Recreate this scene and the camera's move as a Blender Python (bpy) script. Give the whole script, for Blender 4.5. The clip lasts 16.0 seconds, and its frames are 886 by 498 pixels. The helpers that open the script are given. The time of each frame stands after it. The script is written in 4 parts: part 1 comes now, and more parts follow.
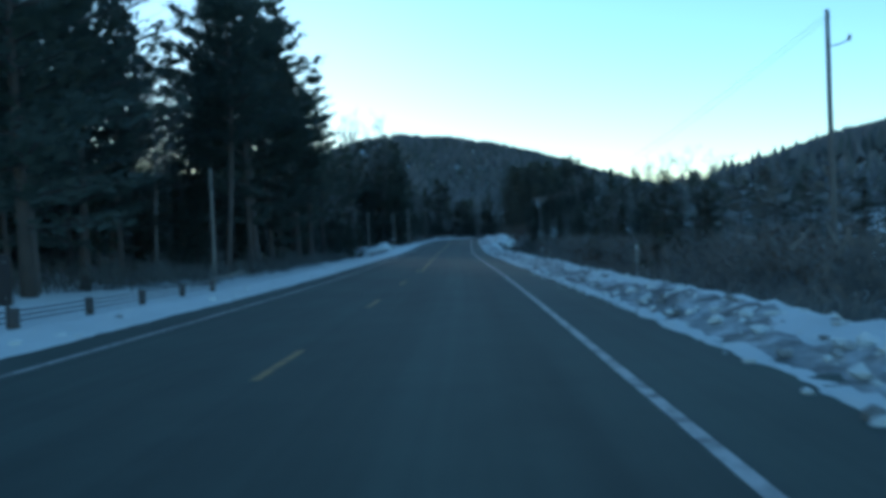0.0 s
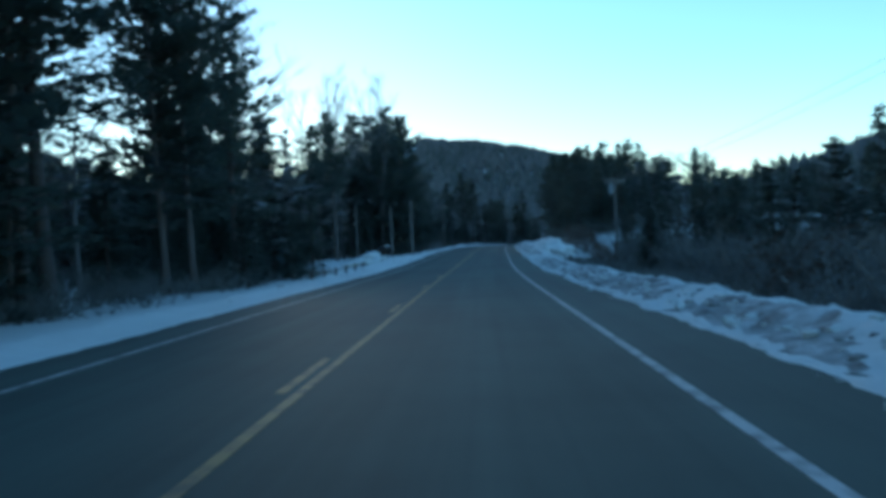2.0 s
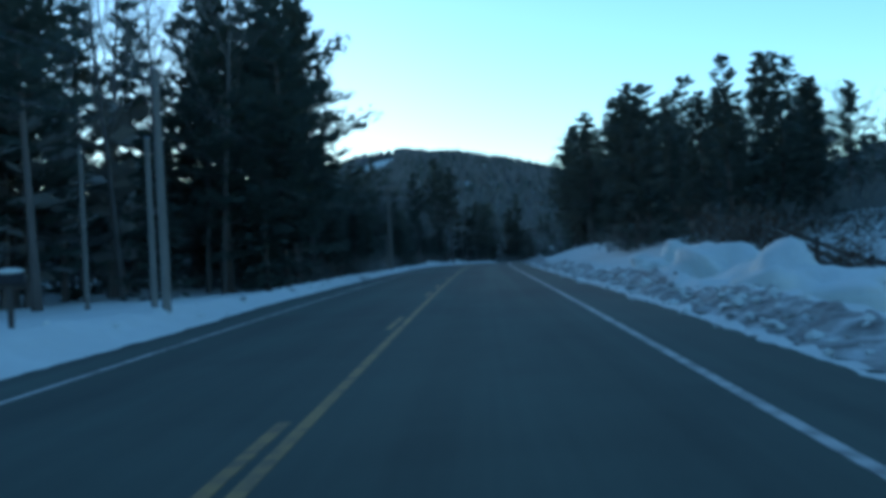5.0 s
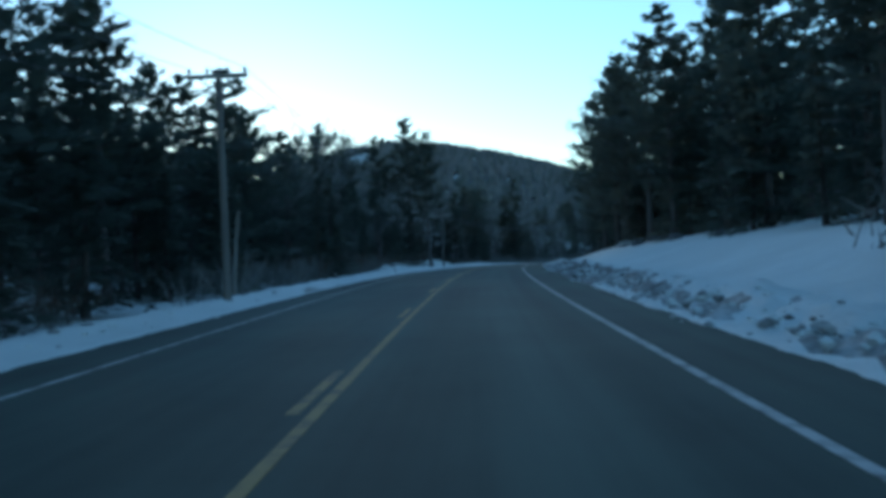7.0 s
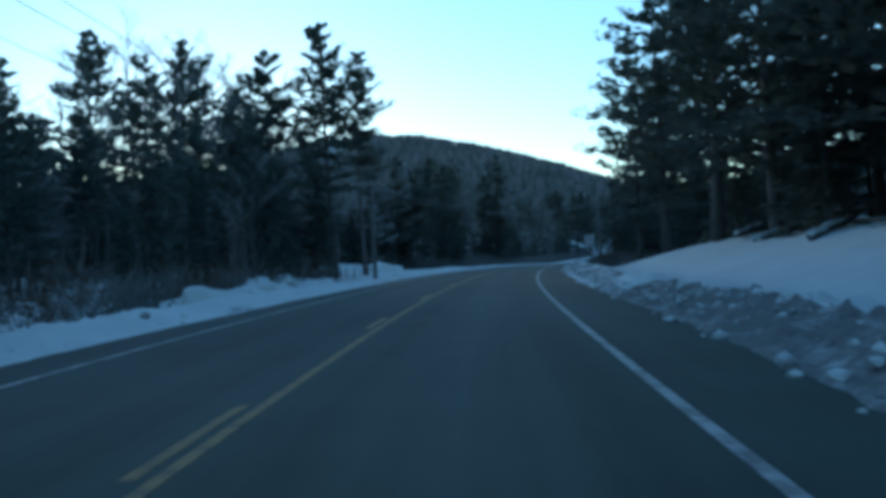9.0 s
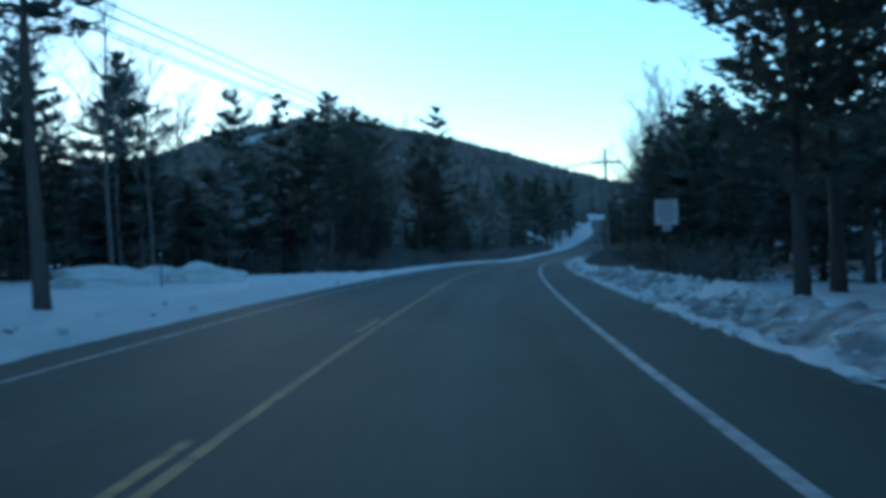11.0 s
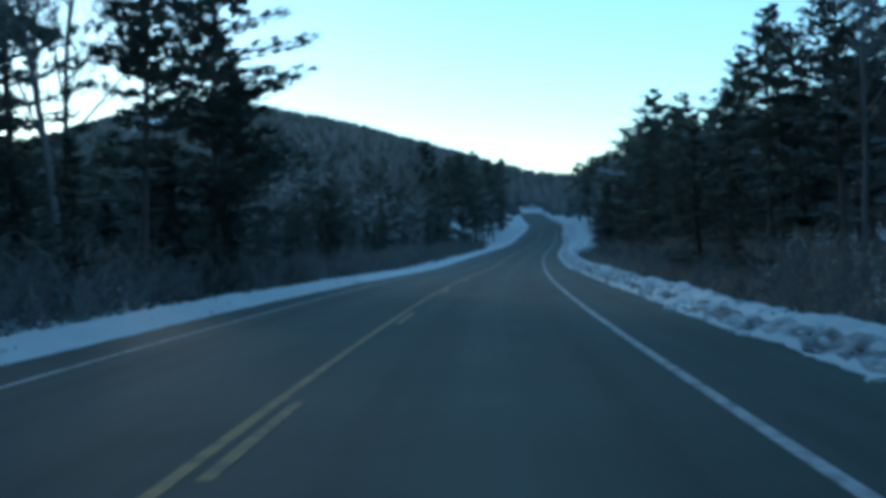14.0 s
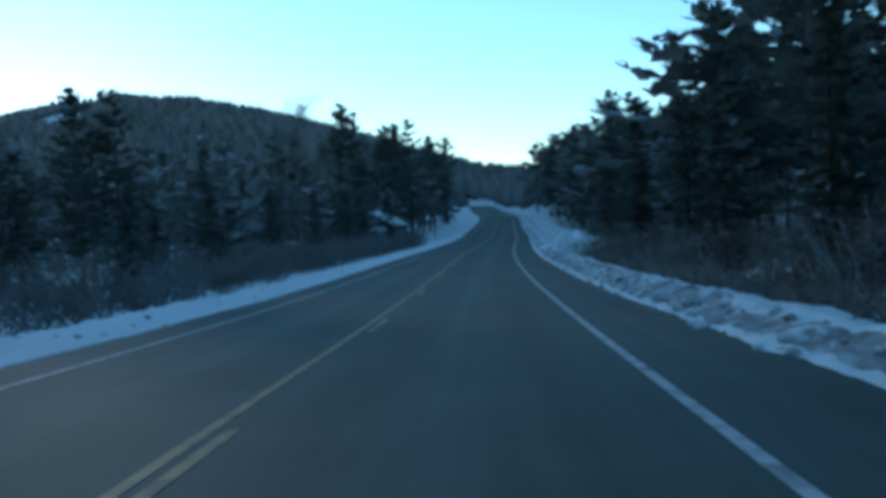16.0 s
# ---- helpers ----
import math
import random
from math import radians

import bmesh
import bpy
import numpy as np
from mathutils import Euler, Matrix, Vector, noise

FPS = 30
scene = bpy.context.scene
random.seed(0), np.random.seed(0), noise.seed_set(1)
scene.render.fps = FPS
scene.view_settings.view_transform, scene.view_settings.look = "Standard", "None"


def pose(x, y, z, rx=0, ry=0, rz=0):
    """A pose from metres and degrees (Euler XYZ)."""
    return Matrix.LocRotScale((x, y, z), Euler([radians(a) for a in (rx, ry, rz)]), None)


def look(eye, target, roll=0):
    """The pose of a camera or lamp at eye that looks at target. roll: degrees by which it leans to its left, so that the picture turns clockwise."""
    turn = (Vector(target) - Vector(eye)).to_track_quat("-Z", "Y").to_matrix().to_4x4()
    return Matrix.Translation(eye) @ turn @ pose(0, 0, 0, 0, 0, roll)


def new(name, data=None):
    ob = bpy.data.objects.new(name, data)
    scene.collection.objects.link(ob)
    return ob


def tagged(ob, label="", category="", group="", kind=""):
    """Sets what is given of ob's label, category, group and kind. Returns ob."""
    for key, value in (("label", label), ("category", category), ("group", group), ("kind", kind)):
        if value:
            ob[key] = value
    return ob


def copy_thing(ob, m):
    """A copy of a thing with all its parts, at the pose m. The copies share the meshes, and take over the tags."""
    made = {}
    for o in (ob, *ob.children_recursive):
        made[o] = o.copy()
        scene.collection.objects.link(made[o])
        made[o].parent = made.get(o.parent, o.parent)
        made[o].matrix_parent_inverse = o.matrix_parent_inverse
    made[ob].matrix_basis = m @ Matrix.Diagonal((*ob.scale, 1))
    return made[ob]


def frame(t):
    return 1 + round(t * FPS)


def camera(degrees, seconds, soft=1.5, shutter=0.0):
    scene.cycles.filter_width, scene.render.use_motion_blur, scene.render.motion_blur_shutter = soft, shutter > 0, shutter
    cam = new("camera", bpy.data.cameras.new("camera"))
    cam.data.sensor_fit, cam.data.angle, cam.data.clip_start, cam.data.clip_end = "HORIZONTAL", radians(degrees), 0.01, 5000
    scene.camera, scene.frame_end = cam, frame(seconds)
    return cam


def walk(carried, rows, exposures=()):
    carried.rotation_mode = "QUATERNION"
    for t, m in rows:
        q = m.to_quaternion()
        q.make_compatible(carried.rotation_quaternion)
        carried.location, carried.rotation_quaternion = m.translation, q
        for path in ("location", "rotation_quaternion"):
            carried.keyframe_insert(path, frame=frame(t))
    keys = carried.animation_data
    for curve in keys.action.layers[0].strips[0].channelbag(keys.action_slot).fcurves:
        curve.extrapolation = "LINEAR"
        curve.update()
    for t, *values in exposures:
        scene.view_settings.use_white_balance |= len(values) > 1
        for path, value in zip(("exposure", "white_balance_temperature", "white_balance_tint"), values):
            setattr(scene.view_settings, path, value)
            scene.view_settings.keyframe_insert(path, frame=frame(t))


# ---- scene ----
# seconds, eye, heading to the right of +y, tilt upwards, roll
PATH = [
    (0, 2.180, 0.000, 1.328, -1.617, -0.928, -2.419),
    (0.5, 2.137, 13.122, 1.150, -2.219, -0.789, -2.643),
    (1, 1.966, 26.223, 0.999, -2.594, -0.508, -2.231),
    (1.5, 1.739, 39.302, 0.867, -2.986, -0.547, -2.522),
    (2, 1.428, 52.357, 0.753, -3.171, -0.410, -2.849),
    (2.5, 1.018, 65.383, 0.656, -3.145, -0.312, -2.770),
    (3, 0.690, 78.385, 0.569, -3.050, -0.256, -3.046),
    (3.5, 0.320, 91.359, 0.489, -2.868, -0.150, -2.912),
    (4, 0.154, 104.310, 0.419, -2.559, 0.053, -3.059),
    (4.5, 0.042, 117.243, 0.399, -2.263, 0.272, -2.999),
    (5, -0.018, 130.158, 0.440, -2.117, 0.490, -2.939),
    (5.5, -0.055, 143.055, 0.540, -2.058, 0.619, -2.878),
    (6, -0.081, 155.930, 0.640, -2.027, 0.459, -2.818),
    (6.5, -0.099, 168.784, 0.716, -2.001, 0.300, -2.757),
    (7, -0.104, 181.615, 0.768, -1.495, 0.307, -2.358),
    (7.5, 0.129, 194.422, 0.811, -1.178, 0.218, -2.469),
    (8, 0.410, 207.201, 0.855, -0.791, 0.181, -2.630),
    (8.5, 0.783, 219.949, 0.898, -0.418, 0.078, -2.390),
    (9, 1.150, 232.669, 0.921, -0.223, 0.103, -2.389),
    (9.5, 1.580, 245.362, 0.905, 0.477, -0.111, -2.313),
    (10, 2.167, 258.026, 0.850, 1.241, -0.324, -2.237),
    (10.5, 2.924, 270.658, 0.769, 2.067, -0.394, -2.160),
    (11, 3.864, 283.254, 0.686, 2.949, -0.439, -2.084),
    (11.5, 4.991, 295.814, 0.601, 3.812, -0.485, -2.007),
    (12, 6.300, 308.337, 0.510, 4.542, -0.558, -1.828),
    (12.5, 7.707, 320.829, 0.401, 5.203, -0.610, -1.299),
    (13, 9.334, 333.275, 0.273, 5.906, -0.590, -1.702),
    (13.5, 11.090, 345.683, 0.127, 6.649, -0.691, -1.876),
    (14, 12.993, 358.045, -0.028, 7.472, -0.779, -1.935),
    (14.5, 15.142, 370.342, -0.192, 8.256, -0.857, -2.201),
    (15, 17.493, 382.582, -0.364, 9.032, -0.769, -1.879),
    (15.5, 20.120, 394.747, -0.558, 9.866, -0.871, -2.337),
    (16, 22.826, 406.876, -0.776, 10.347, -1.054, -2.702),
]
cam = camera(46.54, 16.0, soft=4.5, shutter=0.15)
KAPPA = [-0.28, -0.30, -0.42, -0.04, 0.58, 0.11, 0.02, 0.23, 0.80, 1.01, 1.22, 1.06, 0.96, 1.28, 0.85, 0.02, 0.49, 0.79, 0.01, -0.60, -0.20, 0.60, -0.33, -1.57, -0.93, 0.48, 0.40, 0.00, 0.01, 0.01, 0.01]
SLOPE = [-1.80, -1.14, -0.73, -0.55, 0.92, 0.34, 0.34, -0.63, -0.68, -1.17, -1.39, -2.03, -0.01, 0.37, 1.13, 2.26, 3.53, 4.18, 3.97, 4.44, 3.98, 3.33, 3.04]
EXPOSURE = ((0, 0.56, 4900, -3), (2, 0.58, 4850, -3), (3, 0.48, 4700, -3), (4.2, 0.5, 4650, -3), (6.3, 0.7, 5200, -2), (9, 0.7, 5050, -2), (11.5, 0.78, 4850, -3), (13.5, 0.8, 5150, -3), (15, 0.78, 5000, -3), (16, 0.66, 4900, -3))
SKY_STRENGTH, SKY_AIR, SKY_DUST, SKY_OZONE = 0.155, 1.0, 0.09, 2.05

walk(cam, [(t, look((x, y, z), (x + math.sin(radians(yaw)) * math.cos(radians(tilt)) * 50, y + math.cos(radians(yaw)) * math.cos(radians(tilt)) * 50, z + math.sin(radians(tilt)) * 50), roll))
           for t, x, y, z, yaw, tilt, roll in PATH], EXPOSURE)

# ---- sky and sun: the sun stands low behind the hills ahead ----
SUN_SIDE, SUN_UP = radians(-13.5), radians(7.6)
world = bpy.data.worlds.new("winter_sky")
scene.world = world
world.use_nodes = True
wn = world.node_tree
sky = wn.nodes.new("ShaderNodeTexSky")
sky.sky_type, sky.sun_disc = "NISHITA", False
sky.sun_elevation, sky.sun_rotation = SUN_UP, SUN_SIDE
sky.air_density, sky.dust_density, sky.ozone_density, sky.altitude = SKY_AIR, SKY_DUST, SKY_OZONE, 200
back = wn.nodes["Background"]
back.inputs["Strength"].default_value = SKY_STRENGTH
wn.links.new(sky.outputs[0], back.inputs["Color"])
sun = new("sun", bpy.data.lights.new("sun", "SUN"))
sun.data.energy, sun.data.angle, sun.data.color = 0.5, radians(6.0), (1.0, 0.88, 0.72)
sun.matrix_world = look((0, 0, 300), (-math.sin(SUN_SIDE) * 100, -math.cos(SUN_SIDE) * 100, 300 - math.tan(SUN_UP) * 100))


# ---- materials ----
def material(name, rough=0.8, metal=0.0, spec=0.3):
    m = bpy.data.materials.new(name)
    m.use_nodes = True
    b = m.node_tree.nodes["Principled BSDF"]
    b.inputs["Roughness"].default_value, b.inputs["Metallic"].default_value = rough, metal
    b.inputs["Specular IOR Level"].default_value = spec
    return m, m.node_tree, b


def node(tree, kind, **values):
    n = tree.nodes.new(kind)
    for key, value in values.items():
        n.inputs[key].default_value = value
    return n


def ramp(tree, source, stops):
    n = tree.nodes.new("ShaderNodeValToRGB")
    e = n.color_ramp.elements
    e[0].position, e[0].color = stops[0][0], (*stops[0][1], 1)
    e[1].position, e[1].color = stops[-1][0], (*stops[-1][1], 1)
    for at, c in stops[1:-1]:
        k = e.new(at)
        k.color = (*c, 1)
    tree.links.new(source, n.inputs[0])
    return n.outputs[0]


def noisy(tree, scale, detail=5, coords="Object", stretch=(1, 1, 1)):
    c = tree.nodes.new("ShaderNodeTexCoord")
    mp = node(tree, "ShaderNodeMapping")
    mp.inputs["Scale"].default_value = stretch
    tree.links.new(c.outputs[coords], mp.inputs[0])
    n = node(tree, "ShaderNodeTexNoise", Scale=scale, Detail=detail, Roughness=0.6)
    tree.links.new(mp.outputs[0], n.inputs["Vector"])
    return n.outputs["Fac"]


def mix(tree, fac, a, b, mode="MIX"):
    n = tree.nodes.new("ShaderNodeMix")
    n.data_type, n.blend_type = "RGBA", mode
    for sock, v in ((n.inputs[0], fac), (n.inputs[6], a), (n.inputs[7], b)):
        if isinstance(v, (int, float)):
            sock.default_value = v
        elif isinstance(v, tuple):
            sock.default_value = (*v, 1)
        else:
            tree.links.new(v, sock)
    return n.outputs[2]


def bump(tree, b, height, strength, distance):
    n = node(tree, "ShaderNodeBump", Strength=strength, Distance=distance)
    tree.links.new(height, n.inputs["Height"])
    tree.links.new(n.outputs[0], b.inputs["Normal"])


def plain(name, c1, c2, scale, rough=0.8, stretch=(1, 1, 1), metal=0.0, relief=0.3, depth=0.01, vary=True):
    """A surface of two tones at two scales, each thing a little different."""
    m, t, b = material(name, rough, metal)
    f = noisy(t, scale, 6, "Object", stretch)
    col = ramp(t, f, [(0.3, c1), (0.7, c2)])
    big = noisy(t, scale * 0.13, 3, "Object")
    col = mix(t, 0.45, col, ramp(t, big, [(0.35, tuple(0.6 * v for v in c1)), (0.65, c2)]))
    if vary:
        info = t.nodes.new("ShaderNodeObjectInfo")
        col = mix(t, 0.5, col, ramp(t, info.outputs["Random"], [(0.0, tuple(0.7 * v for v in c1)), (1.0, tuple(min(1, 1.15 * v) for v in c2))]))
    t.links.new(col, b.inputs["Base Color"])
    bump(t, b, f, relief, depth)
    return m


def leafy(name, c1, c2):
    """Needles: two tones, letting some light through."""
    m = plain(name, c1, c2, 1.4, 0.65, relief=0.0)
    t = m.node_tree
    b = t.nodes["Principled BSDF"]
    thin = t.nodes.new("ShaderNodeBsdfTranslucent")
    t.links.new(b.inputs["Base Color"].links[0].from_socket, thin.inputs["Color"])
    both = node(t, "ShaderNodeMixShader", Fac=0.5)
    t.links.new(b.outputs[0], both.inputs[1])
    t.links.new(thin.outputs[0], both.inputs[2])
    t.links.new(both.outputs[0], t.nodes["Material Output"].inputs["Surface"])
    return m


def snow_material(name, dirt, fleck, dark=0.0):
    m, t, b = material(name, 0.75, 0, 0.25)
    fine, mid, big = noisy(t, 9.0, 6), noisy(t, 1.6, 6), noisy(t, 0.22, 4)
    clean = ramp(t, big, [(0.3, (0.745, 0.765, 0.725)), (0.7, (0.85, 0.87, 0.83))])
    grime = ramp(t, mid, [(0.5 - dirt + dark, (0.10, 0.09, 0.08)), (0.56 - dirt * 0.5 + dark, (0.33, 0.325, 0.305)), (0.7 - dirt * 0.4 + dark, (0.73, 0.75, 0.73))])
    col = mix(t, 0.85 if dirt > 0 else 0.06, clean, grime)
    specks = ramp(t, fine, [(0.68 - fleck, (1, 1, 1)), (0.76 - fleck, (0.35, 0.34, 0.33))])
    col = mix(t, 0.7 if fleck else 0.12, col, specks, "MULTIPLY")
    t.links.new(col, b.inputs["Base Color"])
    b.inputs["Subsurface Weight"].default_value = 0.0
    both = t.nodes.new("ShaderNodeMath")
    both.operation = "MULTIPLY_ADD"
    both.inputs[1].default_value = 0.35
    t.links.new(fine, both.inputs[0])
    t.links.new(mid, both.inputs[2])
    bump(t, b, both.outputs[0], 0.8 if dirt > 0 else 0.6, 0.16)
    return m


SNOW = snow_material("snow", 0.0, 0.0)
GRIMY = snow_material("plowed_snow", 0.15, 0.07, 0.03)
GRIT = snow_material("gritty_snow", 0.12, 0.1, 0.12)
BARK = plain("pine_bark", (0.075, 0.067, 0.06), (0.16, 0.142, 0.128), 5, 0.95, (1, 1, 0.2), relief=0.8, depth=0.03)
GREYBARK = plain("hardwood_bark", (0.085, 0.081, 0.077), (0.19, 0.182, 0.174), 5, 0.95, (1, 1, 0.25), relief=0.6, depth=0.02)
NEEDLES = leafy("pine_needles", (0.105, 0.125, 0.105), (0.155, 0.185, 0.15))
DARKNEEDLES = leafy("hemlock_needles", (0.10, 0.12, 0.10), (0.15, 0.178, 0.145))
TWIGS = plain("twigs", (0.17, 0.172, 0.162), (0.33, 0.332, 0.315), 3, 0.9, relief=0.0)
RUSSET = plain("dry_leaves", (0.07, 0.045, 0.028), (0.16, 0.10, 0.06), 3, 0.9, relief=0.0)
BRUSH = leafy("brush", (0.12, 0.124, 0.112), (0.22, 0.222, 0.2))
POLEWOOD = plain("weathered_pole_wood", (0.15, 0.14, 0.125), (0.30, 0.28, 0.25), 4, 0.9, (1, 1, 0.08), relief=0.5, depth=0.01)
FENCEWOOD = plain("dark_fence_wood", (0.05, 0.045, 0.04), (0.13, 0.115, 0.10), 7, 0.85, (1, 1, 1), relief=0.4, depth=0.006)
STEEL = plain("galvanized_steel", (0.22, 0.23, 0.24), (0.42, 0.43, 0.44), 12, 0.45, metal=0.9, relief=0.1, depth=0.002)
BLACKMETAL = plain("black_painted_metal", (0.012, 0.012, 0.014), (0.035, 0.035, 0.04), 20, 0.45, relief=0.1, depth=0.002)
PORCELAIN = plain("glazed_porcelain", (0.28, 0.26, 0.25), (0.42, 0.40, 0.38), 20, 0.25, relief=0.0)
TRANSFORMER = plain("grey_transformer_paint", (0.25, 0.27, 0.28), (0.36, 0.38, 0.39), 6, 0.5, relief=0.1, depth=0.003)
WIRE = plain("weathered_conductor", (0.05, 0.05, 0.055), (0.10, 0.10, 0.11), 6, 0.5, metal=0.6, relief=0.0)
SIDING = plain("grey_blue_clapboard", (0.095, 0.113, 0.12), (0.155, 0.175, 0.185), 3, 0.8, (0.3, 1, 6), relief=0.25, depth=0.006)
TRIM = plain("white_trim_paint", (0.62, 0.63, 0.62), (0.78, 0.79, 0.78), 9, 0.6, relief=0.1, depth=0.002)
SHINGLE = plain("dark_roof_shingle", (0.05, 0.05, 0.055), (0.12, 0.115, 0.11), 8, 0.9, relief=0.4, depth=0.01)
SIGNBACK = plain("white_reflective_sheet", (0.48, 0.48, 0.48), (0.62, 0.62, 0.61), 5, 0.5, relief=0.05, depth=0.001)
SIGNINK = plain("sign_ink", (0.16, 0.16, 0.17), (0.26, 0.26, 0.27), 9, 0.5, relief=0.0)
ROCK = plain("grey_boulder", (0.10, 0.10, 0.10), (0.24, 0.235, 0.23), 2.5, 0.9, relief=0.8, depth=0.05)
glass, gt, gb = material("window_glass", 0.06, 0, 0.5)
gb.inputs["Base Color"].default_value = (0.02, 0.025, 0.03, 1)
gb.inputs["Coat Weight"].default_value = 0.4

# distant wooded slopes: grey hardwood stems over snow, dark conifers between
FARWOOD, t_, b_ = material("bare_hardwood_slope", 0.95, 0, 0.1)
isl = t_.nodes.new("ShaderNodeNewGeometry")
c_ = ramp(t_, isl.outputs["Random Per Island"], [(0.0, (0.085, 0.10, 0.085)), (0.3, (0.10, 0.115, 0.10)), (0.4, (0.15, 0.147, 0.147)), (1.0, (0.215, 0.21, 0.208))])
c_ = mix(t_, 0.4, c_, ramp(t_, noisy(t_, 0.012, 4), [(0.35, (0.10, 0.115, 0.10)), (0.65, (0.25, 0.243, 0.243))]))
t_.links.new(c_, b_.inputs["Base Color"])

# asphalt with salt stains along the wheel paths
ASPHALT, t_, b_ = material("salted_asphalt", 0.8, 0, 0.35)
grain, patch, streak = noisy(t_, 55, 4), noisy(t_, 0.5, 5), noisy(t_, 1.0, 5, "UV", (2.2, 0.03, 1))
worn = noisy(t_, 1.0, 3, "UV", (0.9, 0.008, 1))
c_ = ramp(t_, grain, [(0.3, (0.031, 0.040, 0.032)), (0.7, (0.058, 0.075, 0.059))])
c_ = mix(t_, 0.7, c_, ramp(t_, streak, [(0.35, (0.029, 0.037, 0.031)), (0.70, (0.092, 0.118, 0.094))]))
c_ = mix(t_, 0.35, c_, ramp(t_, worn, [(0.4, (0.025, 0.032, 0.025)), (0.65, (0.095, 0.122, 0.097))]))
c_ = mix(t_, 0.25, c_, ramp(t_, patch, [(0.35, (0.034, 0.044, 0.035)), (0.65, (0.079, 0.102, 0.082))]))
# damp dark wheel paths, dry salt between them, in each lane
uvs = t_.nodes.new("ShaderNodeTexCoord")
across = t_.nodes.new("ShaderNodeSeparateXYZ")
t_.links.new(uvs.outputs["UV"], across.inputs[0])
lane = node(t_, "ShaderNodeMapRange")
for key, value in (("From Min", -6.0), ("From Max", 6.0)):
    lane.inputs[key].default_value = value
t_.links.new(across.outputs[0], lane.inputs["Value"])
tone = [(0.0, 1.05), (0.20, 1.12), (0.275, 0.86), (0.35, 1.14), (0.42, 0.86), (0.5, 1.06), (0.575, 0.82), (0.655, 1.24), (0.735, 0.8), (0.79, 1.02), (1.0, 1.1)]
wheel = ramp(t_, lane.outputs[0], [(p, (v * 0.8,) * 3) for p, v in tone])
c_ = mix(t_, 0.9, c_, mix(t_, 1.0, c_, mix(t_, 1.0, wheel, (1.25, 1.25, 1.25), "MULTIPLY"), "MULTIPLY"))
seam = noisy(t_, 0.22, 7, "UV", (1, 0.35, 1))
c_ = mix(t_, 0.3, c_, ramp(t_, seam, [(0.38, (0.023, 0.030, 0.024)), (0.5, (0.057, 0.075, 0.059)), (0.66, (0.089, 0.117, 0.092))]))
t_.links.new(c_, b_.inputs["Base Color"])
bump(t_, b_, grain, 0.25, 0.004)


def paint(name, c, worn_c):
    m, t, b = material(name, 0.7)
    f = noisy(t, 3.5, 7)
    t.links.new(mix(t, 0.85, c, ramp(t, f, [(0.36, worn_c), (0.56, c)])), b.inputs["Base Color"])
    bump(t, b, noisy(t, 40, 3), 0.2, 0.003)
    return m


WHITEPAINT = paint("white_road_paint", (0.56, 0.54, 0.51), (0.15, 0.14, 0.13))
YELLOWPAINT = paint("yellow_road_paint", (0.33, 0.22, 0.08), (0.11, 0.095, 0.07))


# ---- mesh helpers ----
class Build:
    """Collects vertices and faces of one mesh."""

    def __init__(self):
        self.v, self.f, self.m = [], [], []

    def add(self, verts, faces, slot=0):
        n = len(self.v)
        self.v.extend([tuple(p) for p in verts])
        self.f.extend([tuple(i + n for i in q) for q in faces])
        self.m.extend([slot] * len(faces))
        return self

    def tube(self, path, radii, sides=6, cap=True):
        path = [Vector(p) for p in path]
        rings = []
        for i, p in enumerate(path):
            a = (path[min(i + 1, len(path) - 1)] - path[max(i - 1, 0)]).normalized()
            u = a.cross(Vector((0.3, 0.9, 0.2)) if abs(a.z) > 0.9 else Vector((0, 0, 1))).normalized()
            w = a.cross(u)
            rings.append([p + (u * math.cos(k * math.tau / sides) + w * math.sin(k * math.tau / sides)) * radii[i] for k in range(sides)])
        faces = [(i * sides + k, i * sides + (k + 1) % sides, (i + 1) * sides + (k + 1) % sides, (i + 1) * sides + k) for i in range(len(path) - 1) for k in range(sides)]
        if cap:
            faces += [tuple(range(sides - 1, -1, -1)), tuple((len(path) - 1) * sides + k for k in range(sides))]
        return self.add([p for r in rings for p in r], faces)

    def box(self, size, m=None, bevel=0.0, slot=0):
        bm = bmesh.new()
        bmesh.ops.create_cube(bm, size=1.0, matrix=Matrix.Diagonal((*size, 1)))
        if bevel:
            bmesh.ops.bevel(bm, geom=list(bm.edges), offset=bevel, segments=2, affect="EDGES")
        if m is not None:
            bm.transform(m)
        bm.verts.index_update()
        self.add([v.co for v in bm.verts], [[v.index for v in f.verts] for f in bm.faces], slot)
        bm.free()
        return self

    def mesh(self, name, *materials, smooth=False):
        me = bpy.data.meshes.new(name)
        me.from_pydata(self.v, [], self.f)
        for mt in materials:
            me.materials.append(mt)
        if len(materials) > 1:
            me.polygons.foreach_set("material_index", self.m)
        if smooth:
            me.polygons.foreach_set("use_smooth", [True] * len(me.polygons))
        me.update()
        return me


def part(name, build, mat, parent=None, label="", smooth=False, at=None):
    mats = mat if isinstance(mat, (list, tuple)) else (mat,)
    ob = new(name, build.mesh(name, *mats, smooth=smooth) if isinstance(build, Build) else build)
    ob.parent = parent
    if at is not None:
        ob.matrix_basis = at
    return tagged(ob, label)


def thing(name, at, label, category, group="", kind=""):
    ob = new(name)
    ob.empty_display_size = 0.3
    ob.matrix_basis = at
    return tagged(ob, label, category, group, kind)


